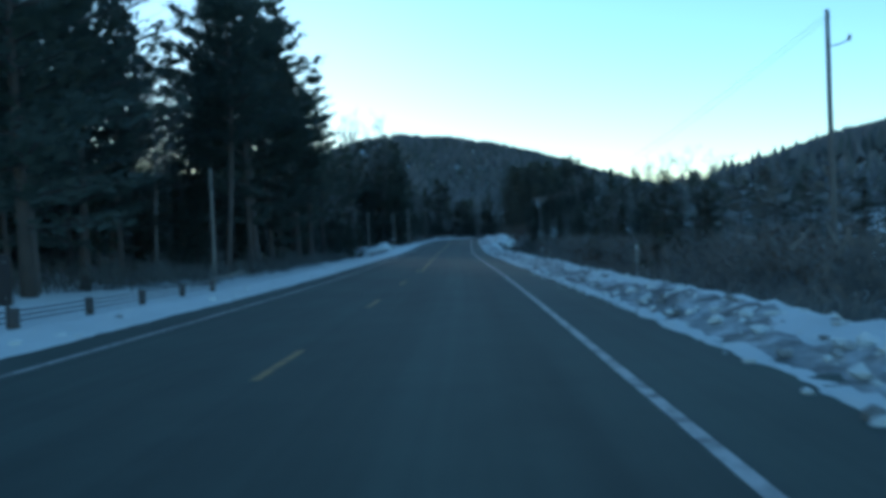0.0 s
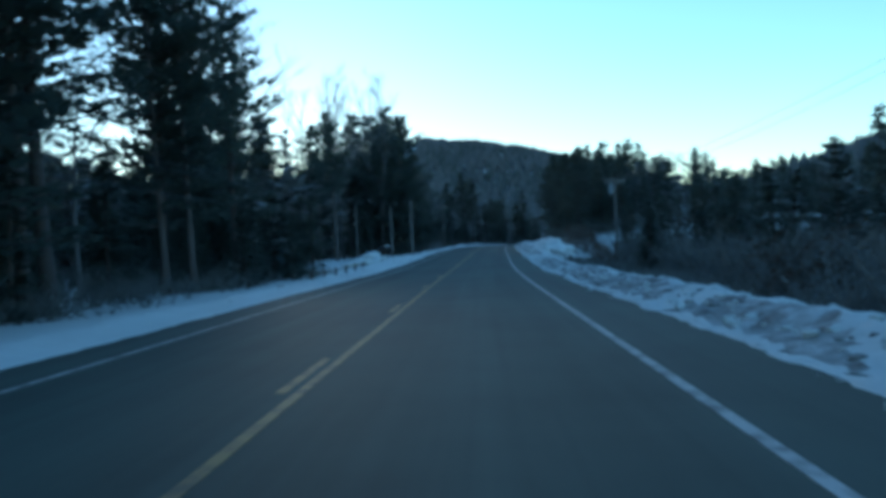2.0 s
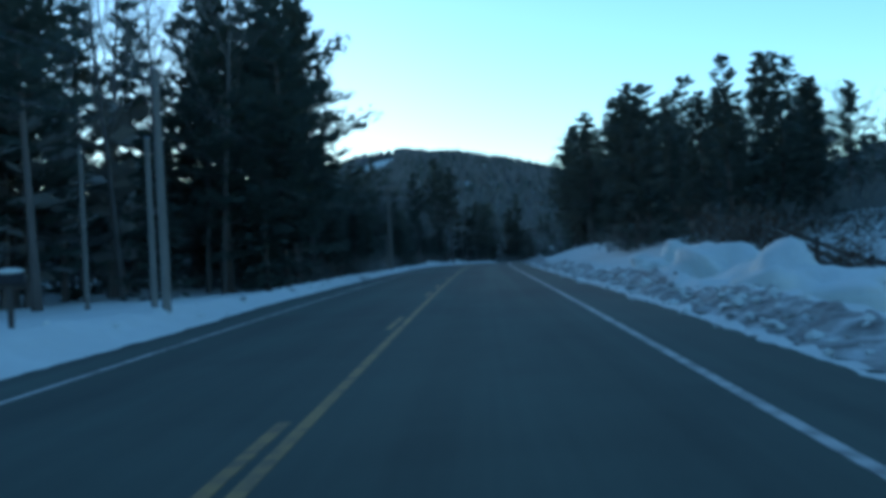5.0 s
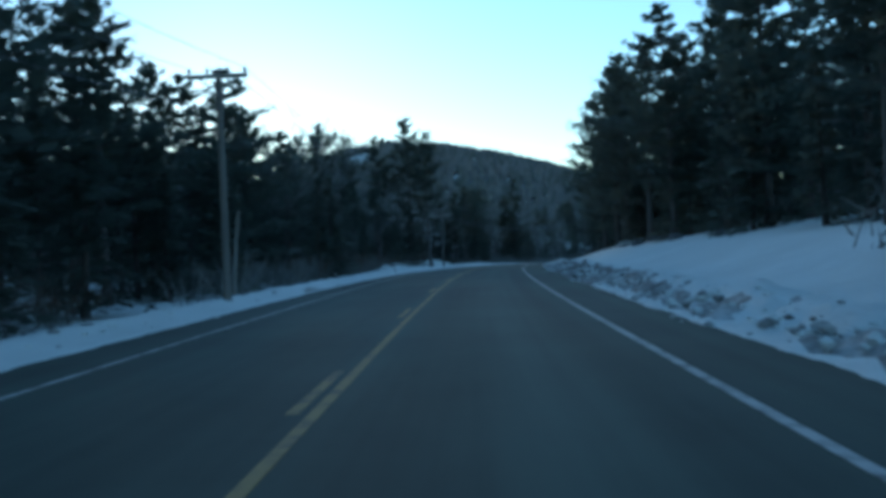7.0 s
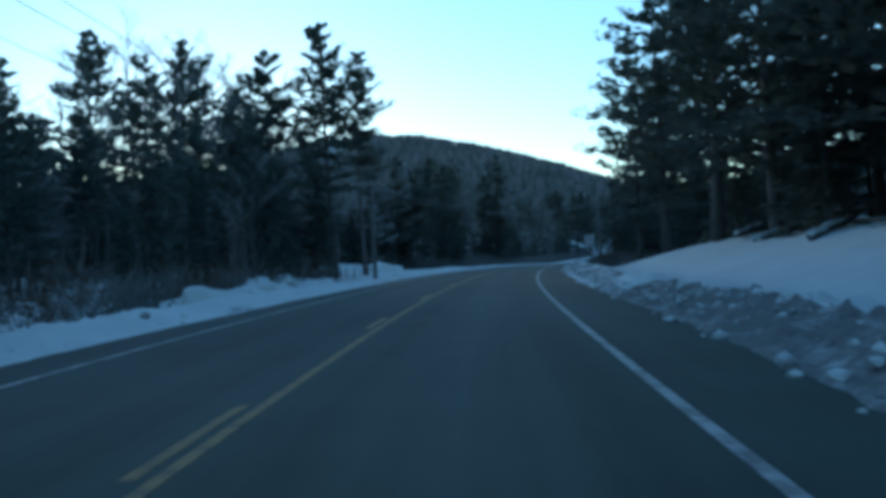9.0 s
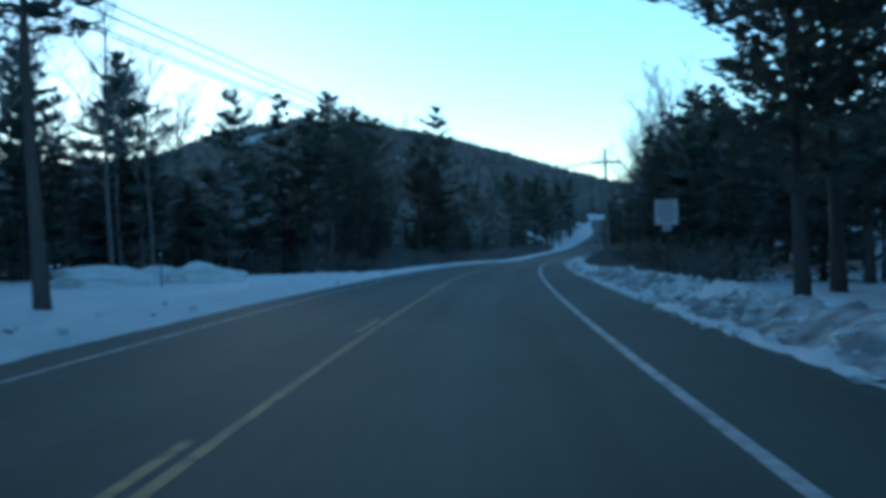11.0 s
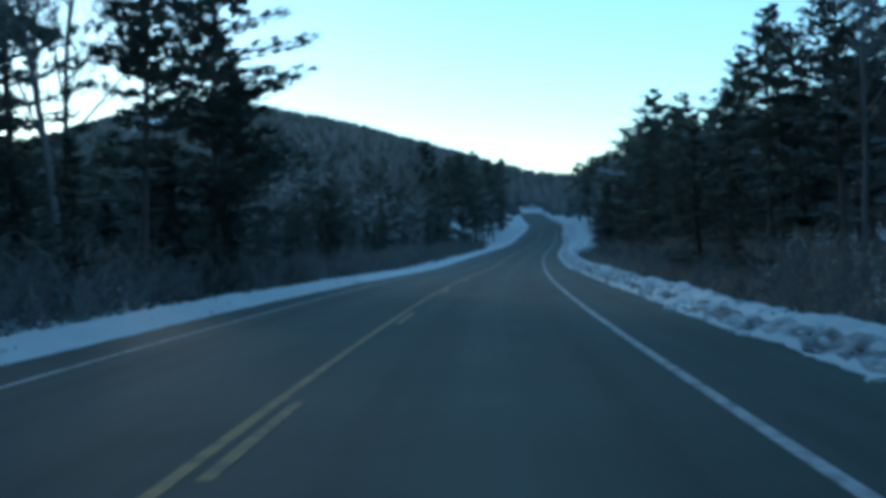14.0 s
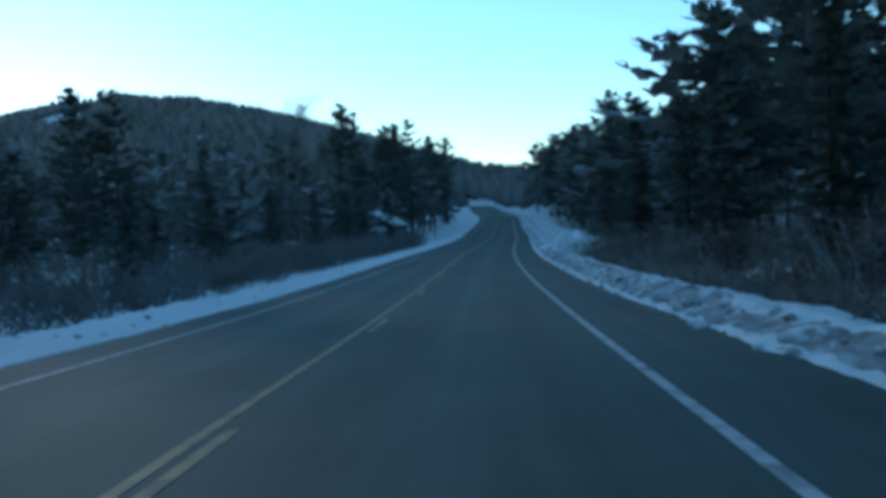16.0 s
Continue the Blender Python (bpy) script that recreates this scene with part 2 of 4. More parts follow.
# ---- the line of the road: heading to the right and height along its middle ----
STEP = 2.0
S = np.arange(-60, 1000, STEP)
kap = np.interp(S, np.arange(-20, -20 + 30 * len(KAPPA), 30), KAPPA) * 1e-3
slo = np.interp(S, np.arange(-20, -20 + 40 * len(SLOPE), 40), SLOPE) * 1e-2


def summed(a):
    return np.concatenate([[0], np.cumsum((a[1:] + a[:-1]) / 2 * STEP)])


TH = summed(kap)
TH -= np.interp(0, S, TH)
RX, RY, RZ = summed(np.sin(TH)), summed(np.cos(TH)), summed(slo)
RX -= np.interp(0, S, RX)
RY -= np.interp(0, S, RY)
RZ -= np.interp(0, S, RZ)


def along(s, l=0.0, dz=0.0):
    """The place s metres along the road and l metres to the right of its middle."""
    h = np.interp(s, S, TH)
    return np.interp(s, S, RX) + l * np.cos(h), np.interp(s, S, RY) - l * np.sin(h), np.interp(s, S, RZ) + dz


def road_place(x, y):
    """Where (x, y) lies: metres along the road, metres to its right."""
    x, y = np.asarray(x, float), np.asarray(y, float)
    s = np.clip(y, S[0], S[-1])
    for _ in range(6):
        h = np.interp(s, S, TH)
        s = np.clip(s + (x - np.interp(s, S, RX)) * np.sin(h) + (y - np.interp(s, S, RY)) * np.cos(h), S[0], S[-1])
    h = np.interp(s, S, TH)
    return s, (x - np.interp(s, S, RX)) * np.cos(h) - (y - np.interp(s, S, RY)) * np.sin(h)


def soft(a, b, v):
    w = np.clip((v - a) / (b - a), 0, 1)
    return w * w * (3 - 2 * w)


def waves(x, y, size, seed=0):
    """Cheap rolling unevenness from -1 to 1."""
    r = np.random.RandomState(seed + 7)
    out = 0
    for k in range(5):
        a, f, p = r.uniform(0, math.tau), (1.0 + 0.6 * k) * math.tau / size, r.uniform(0, math.tau)
        out = out + np.sin((x * math.cos(a) + y * math.sin(a)) * f + p) / (1 + 0.6 * k)
    return out / 3.2


def terrain(x, y):
    """The height of the ground."""
    x, y = np.asarray(x, float), np.asarray(y, float)
    s, l = road_place(x, y)
    base = np.interp(s, S, RZ)
    a = np.abs(l)
    z = np.where(a < 4.6, -0.12, 0.0)
    right = np.interp(l, [4.6, 6.0, 9, 14, 60, 400], [0.0, 0.12, -0.5, -0.7, -0.4, 0])
    yard = np.interp(l, [4.6, 7.0, 9, 11, 14.6, 20, 40, 90], [0.0, 0.25, 0.5, 1.25, 1.8, 2.4, 2.6, 3])
    field = np.interp(l, [4.6, 6.0, 10, 14, 30, 70, 160], [0.0, 0.1, -0.7, -0.6, -0.2, 1.6, 2.5])
    slope = np.interp(l, [4.6, 6.5, 9, 12, 30, 120, 300, 420], [0.0, 0.05, -0.4, -0.1, 3.0, 25, 62, 74])
    wf, wy, ws = soft(118, 132, s) * (1 - soft(158, 180, s)), soft(158, 182, s) * (1 - soft(288, 312, s)), soft(330, 420, s)
    r = right * (1 - wf - wy) + field * wf + yard * wy
    r = r * (1 - ws) + slope * ws
    left = np.interp(l, [-160, -60, -25, -12, -8, -6.0, -4.6], [1.5, 0.2, -0.2, -0.3, -0.2, 0.05, 0.0])
    open_ = np.interp(l, [-160, -60, -25, -12, -8, -6.0, -4.6], [1.5, 0.6, 0.2, 0.15, 0.15, 0.12, 0.0])
    low = np.interp(l, [-160, -60, -25, -12, -8, -6.0, -4.6], [0.5, -0.3, -0.45, -0.1, 0.02, 0.14, 0.0])
    wl = soft(118, 135, s) * (1 - soft(160, 185, s))
    wo = np.clip(soft(-20, 0, s) * (1 - soft(34, 50, s)) + soft(296, 308, s) * (1 - soft(350, 362, s)), 0, 1)
    lf = (left * (1 - wo) + open_ * wo) * (1 - wl) + low * wl
    z = z + np.where(l > 4.6, r, np.where(l < -4.6, lf, 0))
    rough = np.clip((a - 7) / 8, 0, 1) * (1 - soft(140, 400, a) * 0.5)
    z = z + rough * (waves(x, y, 14, 1) * 0.16 + waves(x, y, 5, 2) * 0.06)
    z = z + base - 0.3 * (1 - soft(6.5, 9.0, a))
    # the hill ahead and the valley's notch beside it
    crest = np.interp(x, [-1500, -900, -600, -305, -228, -204, -172, -137, -88, 0, 60, 130, 200, 270, 330, 480, 700, 1500],
                      [70, 74, 76, 77, 81, 90, 103, 112, 118, 110, 96, 74, 48, 22, 34, 74, 100, 110])
    away = np.where(y < 1400, np.exp(-((y - 1400) / 330) ** 2), np.exp(-((y - 1400) / 900) ** 2))
    hill = crest * away + waves(x, y, 160, 5) * 5 * away
    near = soft(60, 240, a)
    gate = np.maximum(near, soft(880, 1200, y))
    return z * (1 - away * gate * 0.6) + hill * gate


def ground_at(s, l):
    x, y, _ = along(s, l)
    return float(x), float(y), float(terrain(x, y))


def stand(s, l, turn=0.0, dz=0.0, scale=1.0, lean=0.0):
    """A pose on the ground beside the road; turn 0 faces down the road."""
    x, y, z = ground_at(s, l)
    return pose(x, y, z + dz, lean, 0, turn - math.degrees(float(np.interp(s, S, TH)))) @ Matrix.Scale(scale, 4)


def grid_faces(rows, cols):
    return [(i * cols + j, (i + 1) * cols + j, (i + 1) * cols + j + 1, i * cols + j + 1) for i in range(rows - 1) for j in range(cols - 1)]


# ---- ground: one sheet of snow out to the horizon ----
gx = np.unique(np.concatenate([np.arange(-70, 190, 2.5), -70 - np.geomspace(3, 3400, 46), 190 + np.geomspace(3, 3300, 46)]))
gy = np.unique(np.concatenate([np.arange(-60, 900, 5.0), 900 + np.geomspace(5, 3600, 60), -60 - np.geomspace(5, 2500, 16)]))
XX, YY = np.meshgrid(gx, gy, indexing="ij")
ground = Build()
ground.add(np.stack([XX.ravel(), YY.ravel(), terrain(XX.ravel(), YY.ravel())], 1).tolist(), [q[::-1] for q in grid_faces(len(gx), len(gy))])
tagged(part("ground", ground, SNOW, smooth=True), "snow-covered ground rising into wooded hills", "ground", kind="structure")

# ---- road ----
rs = np.arange(-50, 900, 2.0)
lanes = [-5.6, -3.5, -1.8, 0.0, 1.8, 3.6, 6.2]
pave = Build()
pave.add([along(s, l, 0.03 - 0.008 * abs(l)) for s in rs for l in lanes], [q[::-1] for q in grid_faces(len(rs), len(lanes))])
road = part("road", pave, ASPHALT, smooth=True)
uv = road.data.uv_layers.new(name="UVMap")
place = [(l, s) for s in rs for l in lanes]
uv.data.foreach_set("uv", [c for lp in road.data.loops for c in place[lp.vertex_index]])
tagged(road, "two-lane asphalt road with salt stains", "road", kind="structure")


def stripe(name, s0, s1, l, width, mat, label):
    n = max(2, int((s1 - s0) / 1.5) + 1)
    b = Build()
    for s in np.linspace(s0, s1, n):
        for k, e in ((-1, 0.0), (-1, 0.005), (1, 0.005), (1, 0.0)):
            b.v.append(along(s, l + k * width / 2, 0.03 - 0.008 * abs(l + k * width / 2) + e))
    for i in range(n - 1):
        for j in range(3):
            b.f.append((i * 4 + j, i * 4 + j + 1, i * 4 + j + 5, i * 4 + j + 4))
            b.m.append(0)
    return part(name, b, mat, road, label)


stripe("edge_line", -40, 880, 3.65, 0.115, WHITEPAINT, "worn white edge line")
stripe("edge_line", -40, 880, -3.43, 0.09, WHITEPAINT, "worn white edge line")
stripe("solid_centre_line", 50, 322, 0.10, 0.11, YELLOWPAINT, "yellow no-passing line")
stripe("solid_centre_line", 316, 880, -0.10, 0.11, YELLOWPAINT, "yellow no-passing line")
dashes = [(10.5 + 12.192 * k, -0.1) for k in range(-4, 3)] + [(49.9 + 12.192 * k, -0.1) for k in range(10)]
dashes += [(177.9 + 12.192 * k, -0.1) for k in range(-1, 11)] + [(328.3 + 12.192 * k, 0.1) for k in range(24)]
for s0, l in dashes:
    stripe("dash", s0, s0 + 3.05, l, 0.11, YELLOWPAINT, "yellow passing dash")


# ---- ploughed snow along both edges ----
def bank_height(s, side):
    """Foot, crest and crest height of the snow bank."""
    n = noise.noise((s * 0.11, side * 9.0, 0)) * 0.10 + noise.noise((s * 0.45, side * 5.0, 3)) * 0.06
    if side < 0:
        h = np.interp(s, [-20, 40, 110, 125, 138, 150, 162, 240, 252, 262, 275, 300, 330, 345, 420, 500], [0.22, 0.22, 0.23, 0.4, 0.6, 0.5, 0.26, 0.26, 0.4, 0.4, 0.27, 0.36, 0.42, 0.24, 0.25, 0.3])
        foot = np.interp(s, [-20, 0, 60, 150, 165, 260, 300, 500], [4.4, 4.4, 4.55, 4.4, 4.7, 4.6, 4.45, 4.6])
        return foot + n * 1.2, 1.3, 0.85 * h * (1 + n * 2.0)
    h = np.interp(s, [-20, 30, 90, 112, 124, 134, 142, 165, 180, 200, 240, 262, 300, 320, 330, 340, 365, 380, 400, 430, 500],
                  [0.25, 0.25, 0.25, 0.20, 0.15, 0.18, 0.30, 0.40, 0.34, 0.40, 0.43, 0.38, 0.38, 0.36, 0.30, 0.26, 0.26, 0.26, 0.26, 0.27, 0.28])
    foot = np.interp(s, [-20, 100, 125, 180, 240, 255, 300, 420, 440, 500], [4.98, 4.95, 4.95, 4.95, 5.05, 5.3, 5.25, 5.3, 5.2, 5.2])
    return foot + n * 1.5, float(np.interp(s, [316, 330, 395, 415], [1.5, 0.85, 0.85, 1.3])), h * (1 + n * 2.2)


def bank(side, name, label):
    b = Build()
    st = np.concatenate([np.arange(-12, 470, 0.27 if side > 0 else 0.45), np.arange(470, 880, 3.0)])
    prof = [(0.0, -0.06), (0.10, 0.08), (0.22, 0.15), (0.34, 0.25), (0.46, 0.37), (0.58, 0.52), (0.70, 0.68), (0.80, 0.83), (0.90, 0.94), (1.0, 1.0), (1.13, 0.99), (1.28, 0.93), (1.5, 0.76), (1.8, 0.5), (2.3, 0.2), (2.9, -0.12)]
    feet = [bank_height(float(s), side) for s in st]
    ll = np.array([[side * (f + w * u) for u, p in prof] for f, w, h in feet])
    px, py, pz = along(np.repeat(st, len(prof)), ll.ravel())
    land = terrain(px, py) - pz
    for i in range(len(px)):
        k = i % len(prof)
        (u, p), h = prof[k], feet[i // len(prof)][2]
        x, y, z = float(px[i]), float(py[i]), float(pz[i])
        block = noise.noise((x * 2.4, y * 2.4, 4.0))
        lump = noise.noise((x * 0.8, y * 0.8, 1.0)) * 0.12 + (abs(block) * 0.26 - 0.08) + noise.noise((x * 4.2, y * 4.2, 8.0)) * 0.12 + noise.noise((x * 9.0, y * 9.0, 2.0)) * 0.07
        face = 1.0 if 1 <= k <= 11 else 0.4
        w = min(1.0, max(0.0, (u - 1.0) / 1.5))
        rise = p * h * (1 - w) + (max(p, -0.12) * 0.3 + float(land[i])) * w + lump * face * (0.25 if k == 1 else 1.0) * (1.25 if side > 0 else 0.6) * min(1, h * 2.0)
        b.v.append((x + noise.noise((x * 1.7, y * 1.7, 12.0)) * 0.12 * face, y, z + (rise if k else -0.06)))
    for q in grid_faces(len(st), len(prof)):
        k = q[0] % len(prof)
        gritty = noise.noise((b.v[q[0]][0] * 0.35, b.v[q[0]][1] * 0.12, 30.0)) + ((0.75 if 222 < st[q[0] // len(prof)] < 262 else 0.45 if 190 < st[q[0] // len(prof)] < 300 else 0.12 if 325 < st[q[0] // len(prof)] < 405 else 0.3) if side > 0 else -0.5)
        b.f.append(q[::-1] if side > 0 else q)
        dug = side > 0 and 216 < st[q[0] // len(prof)] < 268
        face = (0 if dug else 2 if side > 0 else 1) <= k <= 8 and gritty > 0.05 * (k - 3)
        b.m.append(0 if not face else 2 if dug and gritty > 0.3 else 1)
    tagged(part(name, b, (SNOW, GRIMY, GRIT), smooth=True), label, "snow bank", kind="structure")


bank(-1, "snow_bank_1", "low ploughed snow bank beside the road")
bank(1, "snow_bank_2", "lumpy ploughed snow bank with grit on its face")


def snow_pile(s, l, size, label):
    bm = bmesh.new()
    bmesh.ops.create_icosphere(bm, subdivisions=4, radius=1.0)
    x0, y0, z0 = ground_at(s, l)
    for v in bm.verts:
        c = v.co.copy()
        k = 1 + noise.noise(c * 1.3 + Vector((s, l, 0))) * 0.55 + noise.noise(c * 3.0 + Vector((l, s, 0))) * 0.34 + noise.noise(c * 8.0) * 0.05
        v.co = Vector((c.x * size[0] * k, c.y * size[1] * k, max(c.z, -0.25) * size[2] * k))
    bm.verts.index_update()
    b = Build().add([v.co for v in bm.verts], [[v.index for v in f.verts] for f in bm.faces])
    bm.free()
    tagged(part("snow_mound", b, SNOW, smooth=True, at=stand(s, l)), label, "snow mound", "ploughed snow mounds")


for s, l, size in ((147, -9.0, (1.3, 4.2, 0.75)), (138, -8.8, (1.3, 3.6, 0.4)), (153, 8.4, (1.6, 3.4, 1.2)), (161, 8.8, (1.7, 3.8, 1.3)), (170, 9.0, (1.5, 3.0, 0.95)),
                   (268, -7.8, (1.2, 3.5, 0.75)), (276, -8.2, (1.4, 4.0, 0.85)), (285, -8.8, (1.5, 4.0, 0.8)), (333.5, -13.2, (2.0, 2.4, 0.8)), (330.5, -17, (2.6, 2.6, 0.75)), (337, -16.5, (2.6, 2.4, 0.6)), (497, 9.0, (2.0, 5.0, 1.6))):
    snow_pile(s, l, size, "heap of ploughed snow beside the road")


# ---- trees ----
def leaf_fans(b, rnd, centre, spread, n, size, flat=0.35):
    """Tufts of needles: small pointed blades about a place."""
    for _ in range(n):
        c = centre + Vector((rnd.uniform(-1, 1), rnd.uniform(-1, 1), rnd.uniform(-1, 1) * flat)) * spread
        a = rnd.uniform(0, math.tau)
        for k in (-1, 1):
            q = a + k * rnd.uniform(0.15, 0.6)
            d = Vector((math.cos(q), math.sin(q), rnd.uniform(-0.3, 0.45))) * size * rnd.uniform(0.7, 1.35)
            w = Vector((-math.sin(q), math.cos(q), rnd.uniform(-0.7, 0.7))) * size * rnd.uniform(0.12, 0.24)
            b.add([c - d * 0.35 - w, c - d * 0.2 + w, c + d], [(0, 1, 2)])


def bough(b, rnd, base, tip, size, dense, droop):
    """A limb's spray: broad shaded sprigs inside, fine pointed tufts along the rim."""
    way = tip - base
    length = way.length
    d = way.normalized()
    side = d.cross(Vector((0, 0, 1))).normalized()
    up = side.cross(d)
    for k in range(max(2, int(length * 5.0 * dense))):
        u = rnd.uniform(0.12, 0.9)
        off = rnd.uniform(-1, 1) * 0.26 * length * math.sin(min(1.0, u * 1.15) * math.pi) ** 0.7
        c = base + way * u + side * off + up * rnd.uniform(-0.12, 0.16) * length ** 0.5
        a = rnd.uniform(-1.0, 1.0) + (0.7 if off > 0 else -0.7)
        e = (d * math.cos(a) + side * math.sin(a) + up * rnd.uniform(-0.35, 0.45)).normalized() * size * rnd.uniform(1.0, 1.7)
        w = (e.cross(up) * rnd.uniform(0.38, 0.6) + up * size * rnd.uniform(-0.3, 0.3))
        b.add([c - e * 0.5, c + w, c + e * 0.6, c - w], [(0, 1, 2), (0, 2, 3)])
    for k in range(max(4, int(length * 7.5 * dense))):
        u = 0.22 + 0.8 * rnd.random() ** 0.75
        turn = rnd.choice((-1, 1))
        off = turn * (0.10 + rnd.random() ** 0.5 * 0.30) * length * (1.12 - u) ** 0.6
        c = base + way * min(u, 1.0) + side * off + up * (rnd.uniform(-0.10, 0.14) * length ** 0.5 - droop * abs(off))
        a = turn * rnd.uniform(0.1, 1.25)
        for q in (a - 0.28, a + 0.28):
            e = (d * math.cos(q) + side * math.sin(q) + up * rnd.uniform(-0.25, 0.5)).normalized() * size * rnd.uniform(0.5, 0.95)
            w = e.cross(up + side * rnd.uniform(-0.8, 0.8)) * rnd.uniform(0.15, 0.25)
            b.add([c - e * 0.3 - w, c - e * 0.15 + w, c + e], [(0, 1, 2)])


def conifer(kind, seed, h, lowest, reach, limbs, mat, bark, dead=0.0, size=0.5, dense=1.0, bare=True):
    """Trunk with limbs, crown of sprays along them."""
    rnd = random.Random(seed)
    trunk, crown = Build(), Build()
    bend = Vector((rnd.uniform(-1, 1), rnd.uniform(-1, 1), 0)) * 0.02 * h
    axis = [Vector((0, 0, h * k / 8)) + bend * math.sin(k / 8 * math.pi) for k in range(9)]
    r0 = 0.010 * h + 0.03
    trunk.tube(axis, [r0 * (1 - k / 8.6) + (0.06 if k == 0 else 0) for k in range(9)], 7 if bare else 4)
    gaps = [rnd.uniform(0.1, 0.9) for _ in range(3)]
    lean = rnd.uniform(0, math.tau)
    for j in range(limbs):
        f = ((j + rnd.random()) / limbs) ** (0.92 if kind == "pine" else 0.85)
        a = j * 2.39996 + rnd.uniform(-0.6, 0.6)
        if kind == "pine":
            f = round(f * h / 1.2) * 1.2 / h * 0.7 + f * 0.3
            full = reach * (0.5 + 0.7 * math.sin(min(1, 0.25 + f) * math.pi * 0.62)) * (1 - f ** 2.4) + 0.3
            full *= 1 - 0.45 * max(0.0, 1 - min(abs(f - g) for g in gaps) / 0.06)
            full *= 1 + 0.18 * math.cos(a - lean)
        else:
            full = reach * (1 - f) ** 0.8 * (0.85 + 0.15 * math.sin(f * 17 + seed)) + 0.2
        f = min(f, 0.985)
        z = h * (lowest + (1 - lowest) * f)
        k0 = z / h * 8
        base = axis[int(k0)].lerp(axis[min(8, int(k0) + 1)], k0 - int(k0))
        length = full * rnd.uniform(0.55, 1.18)
        rise = (rnd.uniform(-0.12, 0.16) + f * 0.5) if kind == "pine" else rnd.uniform(-0.45, 0.0) + f * 0.5
        out = Vector((math.cos(a), math.sin(a), rise))
        tip = base + out * length + Vector((0, 0, length * (0.12 if kind == "pine" else -0.04)))
        if bare and kind == "pine":
            trunk.tube([base, tip], [0.03 * length ** 0.6 + 0.008, 0.006], 3, False)
        if rnd.random() < dead:
            continue
        bough(crown, rnd, base, tip, size, dense, 0.0 if kind == "pine" else 0.35)
    for k in range(4):
        leaf_fans(crown, rnd, axis[8] - Vector((0, 0, 0.3 * k)), 0.15 + 0.06 * k, 3, size * 0.7, 1.0)
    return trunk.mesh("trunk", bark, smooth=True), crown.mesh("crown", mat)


def hardwood(seed, h, spread, fine):
    """Leafless: a slim trunk running to the top, rising limbs, and a haze of twigs."""
    rnd = random.Random(seed)
    trunk, crown = Build(), Build()

    def limb(p, d, length, r, depth):
        pts, q = [p], p.copy()
        for k in range(3):
            d = (d + Vector((rnd.uniform(-1, 1), rnd.uniform(-1, 1), rnd.uniform(-0.3, 0.6))) * (0.07 if depth == 0 else 0.2)).normalized()
            q = q + d * length / 3
            pts.append(q.copy())
        if depth == 3:
            crown.tube([pts[0], pts[3]], [r, r * 0.3], 3, False)
            return
        (trunk if depth < 2 else crown).tube(pts, [r, r * 0.76, r * 0.5, r * 0.2], 6 if depth == 0 else 4 if depth == 1 else 3, False)
        n = (9, 6, fine)[depth]
        for k in range(n):
            u = (0.32 if depth == 0 else 0.2) + (0.66 if depth == 0 else 0.8) * (k + rnd.random()) / n
            i = min(2, int(u * 3))
            at = pts[i].lerp(pts[i + 1], min(1.0, u * 3 - i))
            a = rnd.uniform(0, math.tau)
            out = Vector((math.cos(a), math.sin(a), rnd.uniform(0.1, 0.7)))
            nd = (d * 0.6 + out * spread * (1.0 if depth == 0 else 1.35)).normalized()
            limb(at, nd, length * ((0.42, 0.5, 0.62)[depth]) * rnd.uniform(0.7, 1.25) * (1.2 - 0.65 * u), max(0.014, r * (0.34 if depth == 0 else 0.42)), depth + 1)

    limb(Vector((0, 0, 0)), Vector((rnd.uniform(-0.05, 0.05), rnd.uniform(-0.05, 0.05), 1)), h * 0.93, 0.0095 * h + 0.02, 0)
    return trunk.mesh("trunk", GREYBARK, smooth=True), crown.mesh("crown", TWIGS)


def shrub(seed, h, leafy):
    rnd = random.Random(seed)
    stems, twig = Build(), Build()
    for k in range(16):
        a, r = rnd.uniform(0, math.tau), rnd.uniform(0, 0.6)
        p = Vector((math.cos(a) * r, math.sin(a) * r, -0.05))
        d = Vector((math.cos(a) * rnd.uniform(0.1, 0.7), math.sin(a) * rnd.uniform(0.1, 0.7), 1)).normalized()
        top = p + d * h * rnd.uniform(0.6, 1.05)
        stems.tube([p, p.lerp(top, 0.5) + Vector((rnd.uniform(-0.1, 0.1), rnd.uniform(-0.1, 0.1), 0)), top], [0.022, 0.016, 0.005], 3, False)
        for q in range(9):
            b0 = p.lerp(top, rnd.uniform(0.3, 0.98))
            e = b0 + Vector((rnd.uniform(-1, 1), rnd.uniform(-1, 1), rnd.uniform(0.1, 0.9))) * h * 0.16
            twig.tube([b0, e], [0.009, 0.003], 3, False)
            if leafy:
                leaf_fans(twig, rnd, e, 0.12, 2, 0.16, 1.0)
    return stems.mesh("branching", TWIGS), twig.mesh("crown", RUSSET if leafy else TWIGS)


def master(name, meshes, label, category, group):
    ob = thing(name, pose(0, -400, -50), label, category, group)
    part(meshes[0].name.split(".")[0], meshes[0], None, ob)
    part("crown", meshes[1], None, ob)
    return ob


def pines(size, dense):
    return [master("pine_tree", conifer("pine", 11 + k, 20.0, lo, rc, 62, NEEDLES, BARK, dd, size, dense), "tall dark green pine with uneven limbs on snowy ground", "tree", "tall pines")
            for k, (lo, rc, dd) in enumerate(((0.18, 3.9, 0.04), (0.30, 3.4, 0.08), (0.12, 4.4, 0.03), (0.42, 3.3, 0.1)))]


